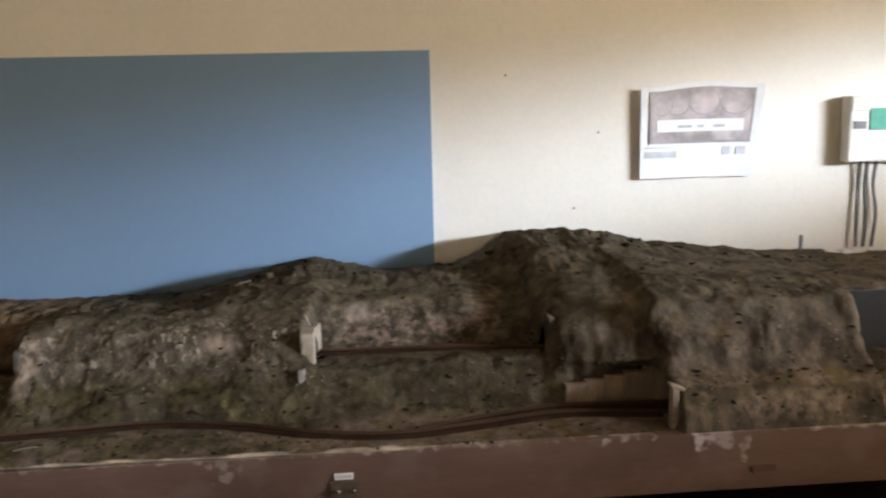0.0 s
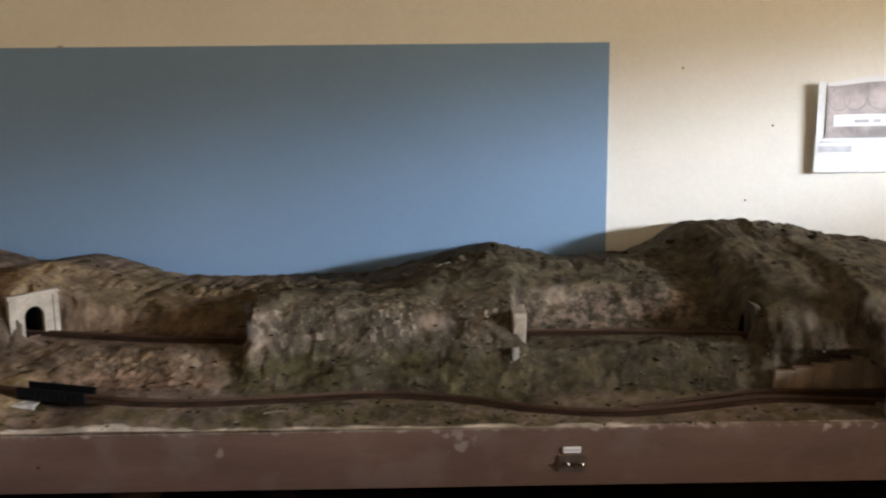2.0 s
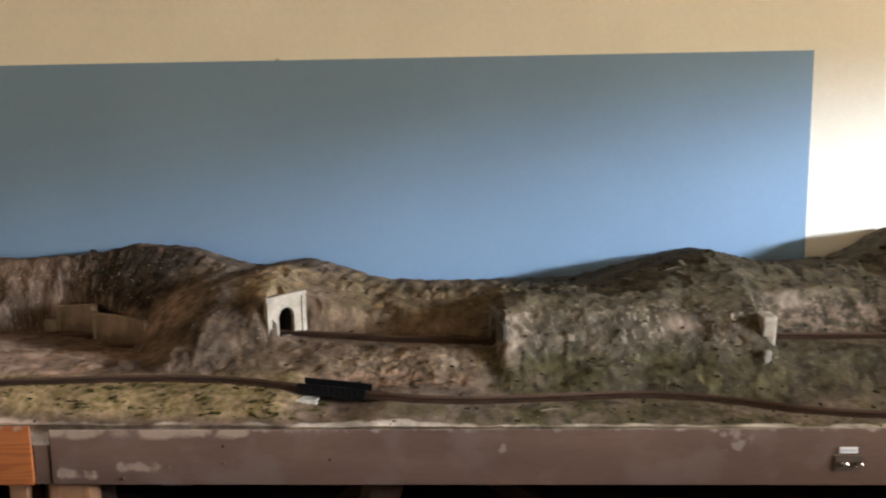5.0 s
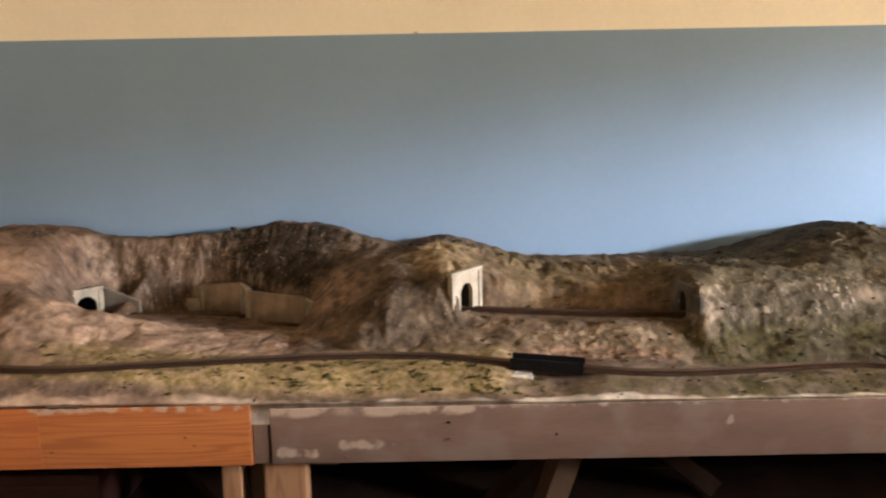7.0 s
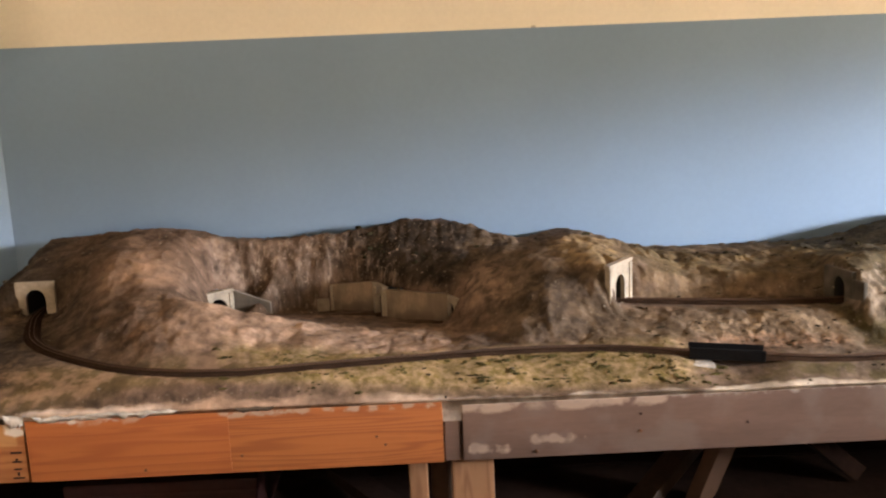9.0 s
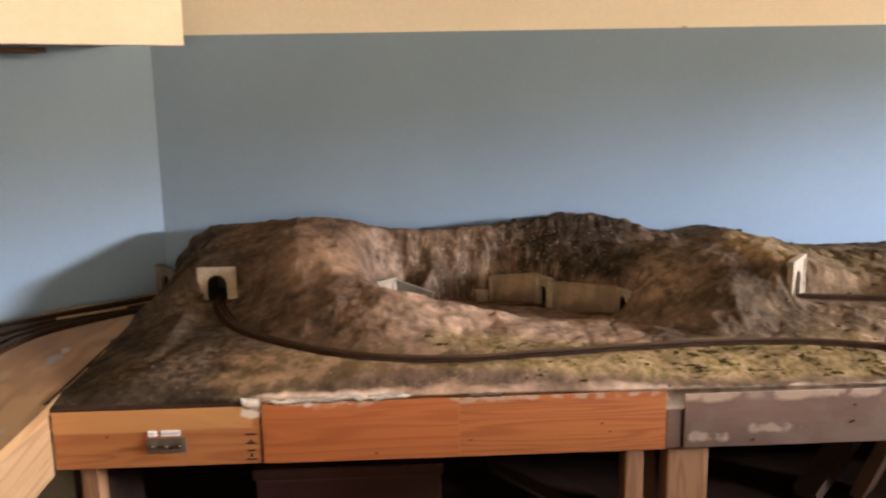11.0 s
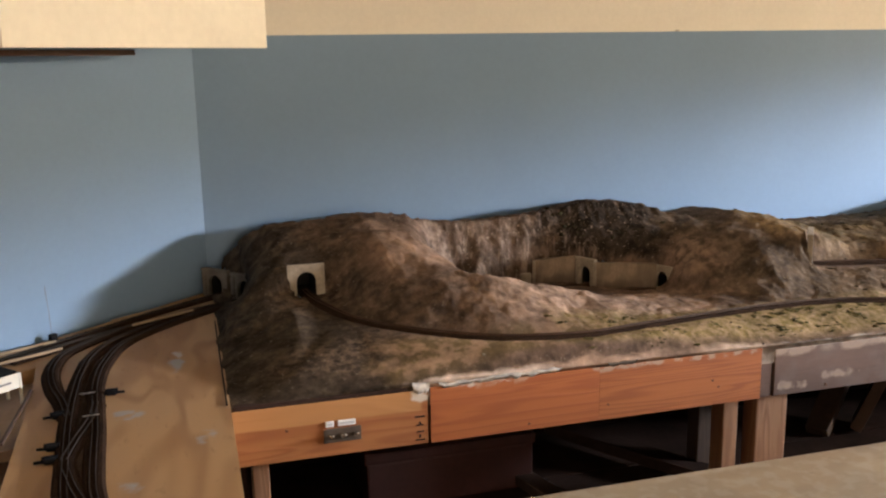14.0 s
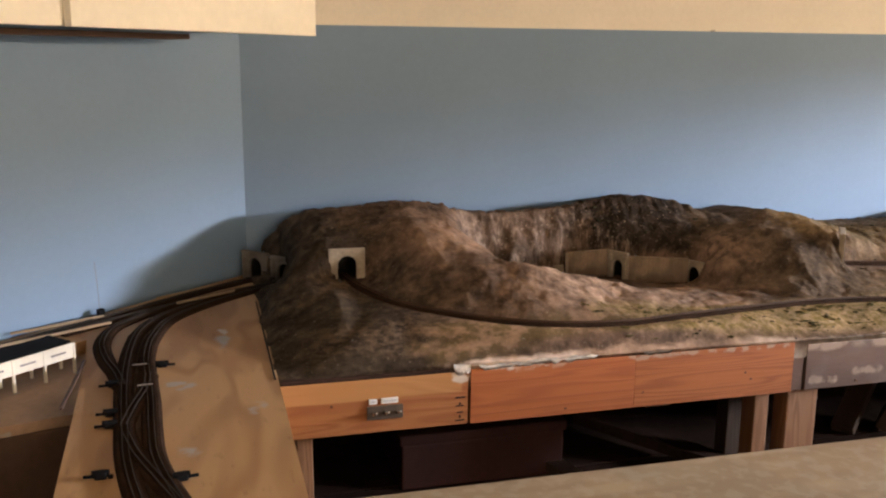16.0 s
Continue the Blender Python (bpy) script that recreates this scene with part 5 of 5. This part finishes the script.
# ---- fascia details ----
def switch_panel(label, x0, x1, z0, z1, switches, labels):
    th = thing("control_panel", label, "control panel", pose(x0, FRONT - .0025, z0))
    w, h = x1 - x0, z1 - z0
    part("plate", box((0, -.002, 0), (w, .002, h), 0.001), M_STEEL, th)
    for k in range(switches):
        cx = w * (k + .5) / switches
        sw = part("bushing", tube(bmesh.new(), [Vector((cx, -.002, h * .5)), Vector((cx, -.008, h * .5))], .004), M_CHROME, th)
        part("lever", tube(bmesh.new(), [Vector((cx, -.007, h * .5)), Vector((cx + .004, -.017, h * .55 + .004))], .0018), M_CHROME, sw)
    for a, b in labels:
        tape = part("label_tape", box((a, -.001, h + .004), (b, .0015, h + .015), 0.0004), M_PAPER, th)
        part("text_bar", box((a + .003, -.0018, h + .0075), (b - .003, -.0008, h + .0115)), M_INKL, tape)
    return th


switch_panel("small metal toggle switch plate with white labels", -2.497, -2.425, .838, .866, 3, ((.004, .020), (.028, .062)))
switch_panel("small metal toggle switch plate with one white label", -.076, -.026, .838, .868, 2, ((.008, .040),))
board("fascia_socket", (.655, FRONT - .006, .843), (.700, FRONT - .001, .856), M_DARKBROWN, "small dark socket strip on the fascia", "socket", 0.002)



def smear(name, x0, x1, z0, z1, seed, mat, label, y=FRONT - .0022, category="plaster smear", ragged=.5):
    """A thin ragged smear of plaster or filler on the fascia."""
    rng = random.Random(seed)
    n = 26
    bm = bmesh.new()
    rows_ = []
    for i in range(n + 1):
        t = i / n
        u = x0 + (x1 - x0) * t
        taper = math.sqrt(max(0.0, 1 - (2 * t - 1) ** 4))
        lo_ = z1 - (z1 - z0) * taper * (1 - ragged * (0.5 + 0.5 * noise.noise(Vector((u * 60, seed * 3.1, 0)))) - .15 * rng.random())
        hi_ = z1 + .004 * noise.noise(Vector((u * 50, seed * 1.7, 4)))
        rows_.append([bm.verts.new((u, y, lo_)), bm.verts.new((u, y + .0006, (lo_ + hi_) / 2)), bm.verts.new((u, y + .0004, hi_)), bm.verts.new((u, y + .0030, (lo_ + hi_) / 2))])
    for a_, b_ in zip(rows_, rows_[1:]):
        for k in range(4):
            bm.faces.new((a_[k], a_[(k + 1) % 4], b_[(k + 1) % 4], b_[k]))
    return tagged(link(name, bm, mat, True), label, category, group="plaster smears")


smear("plaster_smear", -2.322, -2.286, .905, .938, 1, M_PLASTER, "white plaster plug over the fascia joint", FRONT - .003)
smear("plaster_smear", -2.272, -2.150, .914, .934, 7, M_PLASTER, "ragged white plaster patch over the top of the fascia", FRONT - .0055, ragged=.8)
smear("plaster_smear", -2.175, -2.010, .919, .936, 9, M_PLASTER, "thin white plaster patch over the top of the fascia", FRONT - .0060, ragged=.9)
smear("plaster_smear", -1.910, -1.840, .922, .934, 3, M_STEEL, "grey filler smear along the top of the fascia", FRONT - .005)
gap = thing("edge_liner", "black liner strip between the hills and the fascia", "liner strip")
part("strip", box((-2.662, FRONT - .001, .9225), (-2.33, FRONT + .02, .9295), 0.001), M_DARK, gap)
part("end_strip", box((-2.6725, FRONT, .9355), (-2.6695, 2.02, .938), 0.0005), M_BLACK, gap)
for k, (z0, h, w) in enumerate(((.818, .0025, .020), (.823, .007, .003), (.835, .0025, .014), (.849, .0025, .016), (.8525, .004, .004), (.866, .003, .020))):
    mark = tagged(link("stencil_mark", box((-2.318 + (.020 - w) / 2, FRONT - .0012, z0), (-2.318 + (.020 + w) / 2, FRONT + .001, z0 + h)), M_BLACK), "dark stencilled bar at the end of the board", "stencil mark", "stencil marks")
for x, z in ((-2.566, .872), (-1.905, .842), (-1.66, .866), (-1.645, .850), (-1.18, .852), (-1.37, .822), (-2.08, .823)):
    tagged(link("knot", tube(bmesh.new(), [Vector((x, FRONT - .0028, z)), Vector((x, FRONT + .001, z))], .0030, 10), M_KNOT), "small dark knot in the fascia board", "knot", "knots")

for x, z in ((-1.18, .885), (-.984, .859)):
    tagged(link("nail", tube(bmesh.new(), [Vector((x, FRONT - .0015, z)), Vector((x, FRONT + .001, z))], .0026, 8), M_DARK), "dark nail head in the brown fascia", "nail", "nails")
for x, z in ((-.872, .916), (-.541, .912), (-1.533, .924)):
    tagged(link("wire_peg", tube(bmesh.new(), [Vector((x, 1.4525, z - .006)), Vector((x + .001, 1.4525, z + .009))], .0020, 8), M_BLACK), "short dark wire peg at the edge of the hills", "peg", "wire pegs")
for a_, b_ in (((-.284, 1.945, 1.1105), (-.250, 1.955, 1.118)), ((-.597, 1.484, .9375), (-.560, 1.495, .9390))):
    tagged(link("twig", tube(bmesh.new(), [Vector(a_), (Vector(a_) + Vector(b_)) / 2 + Vector((0, 0, .001)), Vector(b_)], .0011, 7), M_ROCK), "small bleached twig lying on the hillside", "twig", "twigs")
board("plaster_lump", (1.145, 2.125, 1.075), (1.250, 2.155, 1.102), M_PLASTER, "white plaster lump on the ridge", "plaster lump", 0.010)
board("grey_panel", (.918, 1.760, .945), (1.745, 1.772, 1.083), M_PANEL, "dark grey board standing behind the east hill", "board")
board("backdrop_chip", (-1.252, WALL_Y - .0125, 1.6195), (-1.240, WALL_Y - .003, 1.625), M_PLASTER, "small chip on the edge of the backdrop", "chip", 0.002)
screw = thing("fascia_screw", "chrome screw in the side board of the bench", "screw", pose(-2.684, 1.312, .851))
part("screw_head", tube(bmesh.new(), [Vector((0, 0, 0)), Vector((-.005, 0, 0.0))], .007, 12), M_CHROME, screw)

# lumber stored under the table
def plank(a, b, w, t, mat, label):
    va, vb = Vector(a), Vector(b)
    d = (vb - va)
    m = Matrix.Translation(va) @ d.to_track_quat("X", "Z").to_matrix().to_4x4()
    tagged(link("plank", box((0, -w / 2, -t / 2), (d.length, w / 2, t / 2), 0.002, m), mat), label, "plank")


plank((-.70, 2.06, .81), (-1.10, 1.79, .53), .06, .03, M_DIMWOOD, "shade-darkened lumber leaning under the bench")
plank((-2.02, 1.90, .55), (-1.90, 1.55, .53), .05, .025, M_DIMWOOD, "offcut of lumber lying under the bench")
plank((-1.80, 2.0, .56), (-1.55, 1.62, .55), .06, .03, M_DARK, "dark offcut of lumber under the bench")
plank((-.88, 1.72, .84), (-.96, 1.80, .53), .10, .03, M_DARKBROWN, "brown offcut standing under the bench")
plank((-.86, 1.85, .80), (-.56, 1.90, .54), .07, .04, M_DARK, "second lumber length leaning under the bench")
plank((-.30, 1.60, .834), (-.18, 1.75, .834), .05, .03, M_DARKBROWN, "short board end fixed under the bench")
shelf = thing("storage_shelf", "dark plank shelf under the bench", "shelf")
for k in range(3):
    part("shelf_plank", box((-2.60, 1.52 + .262 * k, .50), (1.70, 1.776 + .262 * k, .52), 0.002), M_DARK, shelf)
for x in (-2.5, -1.3, .1, 1.5):
    part("cleat", box((x, 1.53, .470), (x + .04, 2.29, .499), 0.002), M_DARK, shelf)
crate = thing("storage_box", "dark red storage box with a lid on the shelf", "box")
part("box_body", box((-2.36, 1.75, .521), (-1.95, 2.1, .635), 0.006), M_RED, crate)
part("lid", box((-2.366, 1.744, .6355), (-1.944, 2.106, .662), 0.005), M_RED, crate)


# ---- scrub and stone chips on the hills ----
def scatter(name, label, mat, count, seed, size, flat, accept):
    """Small irregular clumps sitting on the hills, one joined object."""
    rng = random.Random(seed)
    t = (1 + 5 ** 0.5) / 2
    ico = np.array([(-1, t, 0), (1, t, 0), (-1, -t, 0), (1, -t, 0), (0, -1, t), (0, 1, t), (0, -1, -t), (0, 1, -t), (t, 0, -1), (t, 0, 1), (-t, 0, -1), (-t, 0, 1)]) / 1.9
    tri = ((0, 11, 5), (0, 5, 1), (0, 1, 7), (0, 7, 10), (0, 10, 11), (1, 5, 9), (5, 11, 4), (11, 10, 2), (10, 7, 6), (7, 1, 8), (3, 9, 4), (3, 4, 2), (3, 2, 6), (3, 6, 8), (3, 8, 9), (4, 9, 5), (2, 4, 11), (6, 2, 10), (8, 6, 7), (9, 8, 1))
    vs, fs, made = [], [], 0
    m, n = TG.shape[:2]
    for _ in range(count * 40):
        if made >= count:
            break
        i, j = rng.randrange(3, m - 3), rng.randrange(n)
        x, y, z = TG[i, j]
        if y < 1.452 or not accept(x, y, z, abs(TN[i, j, 2]), rng):
            continue
        if min(near_line(line, x, y) for line in (LOW, HIGH_W, HIGH_E, BACK, BACK2)) < 0.017:
            continue
        s = size * (0.45 + rng.random() ** 2 * 1.1)
        turn = rng.random() * 6.28
        ax, ay = s * (1.0 + rng.random()), s * (0.6 + 0.5 * rng.random())
        base = len(vs)
        for a, b, c in ico:
            k = 0.65 + 0.7 * rng.random()
            u, v, w = a * ax * k, b * ay * k, c * s * flat * k
            vs.append((x + u * math.cos(turn) - v * math.sin(turn), y + u * math.sin(turn) + v * math.cos(turn), z + w + 0.15 * s * flat))
        fs += [tuple(base + q for q in f) for f in tri]
        made += 1
    me = bpy.data.meshes.new(name)
    me.from_pydata(vs, [], fs)
    me.materials.append(mat)
    return tagged(new(name, me), label, "scrub" if "scrub" in name else "stones", kind="stuff")


def clumpy(x, y, z, k):
    return noise.noise(Vector((x * k, y * k, z * k + 7)))


scatter("scrub", "dark green foam scrub dotted over the hills", M_TUFT, 620, 1, .0036, .50, lambda x, y, z, up, r: x > -0.78 + 0.3 * r.random() and (up > .35 or r.random() < .25) and clumpy(x, y, z, 14) > -.1)
scatter("scrub", "dark green foam scrub on the grassy front strip", M_TUFT3, 760, 2, .0054, .26, lambda x, y, z, up, r: -1.98 < x < -1.0 and y < 1.615 and r.random() < (x + 2.1) * 1.1 and clumpy(x, y, z, 20) > 0)
scatter("scrub", "olive foam scrub on the shelf and front slopes", M_TUFT2, 800, 3, .0036, .28, lambda x, y, z, up, r: (x > -1.15 or (x > -1.8 and y < 1.64)) and up > .4 and clumpy(x, y, z, 11) > 0)
scatter("scrub", "dark scrub lumps along the ridge", M_TUFT, 110, 6, .0060, .65, lambda x, y, z, up, r: x > -1.75 and y > 2.02 and up > .5 and clumpy(x, y, z, 10) > .12)
scatter("stone_chips", "pale stone chips on ledges of the hills", M_ROCK, 600, 4, .0021, .7, lambda x, y, z, up, r: (up > .15 and r.random() < (.7 if x > -.75 else .3) and clumpy(x, y, z, 9) > .05) or (-2.05 < x < -1.5 and y > 2.1))
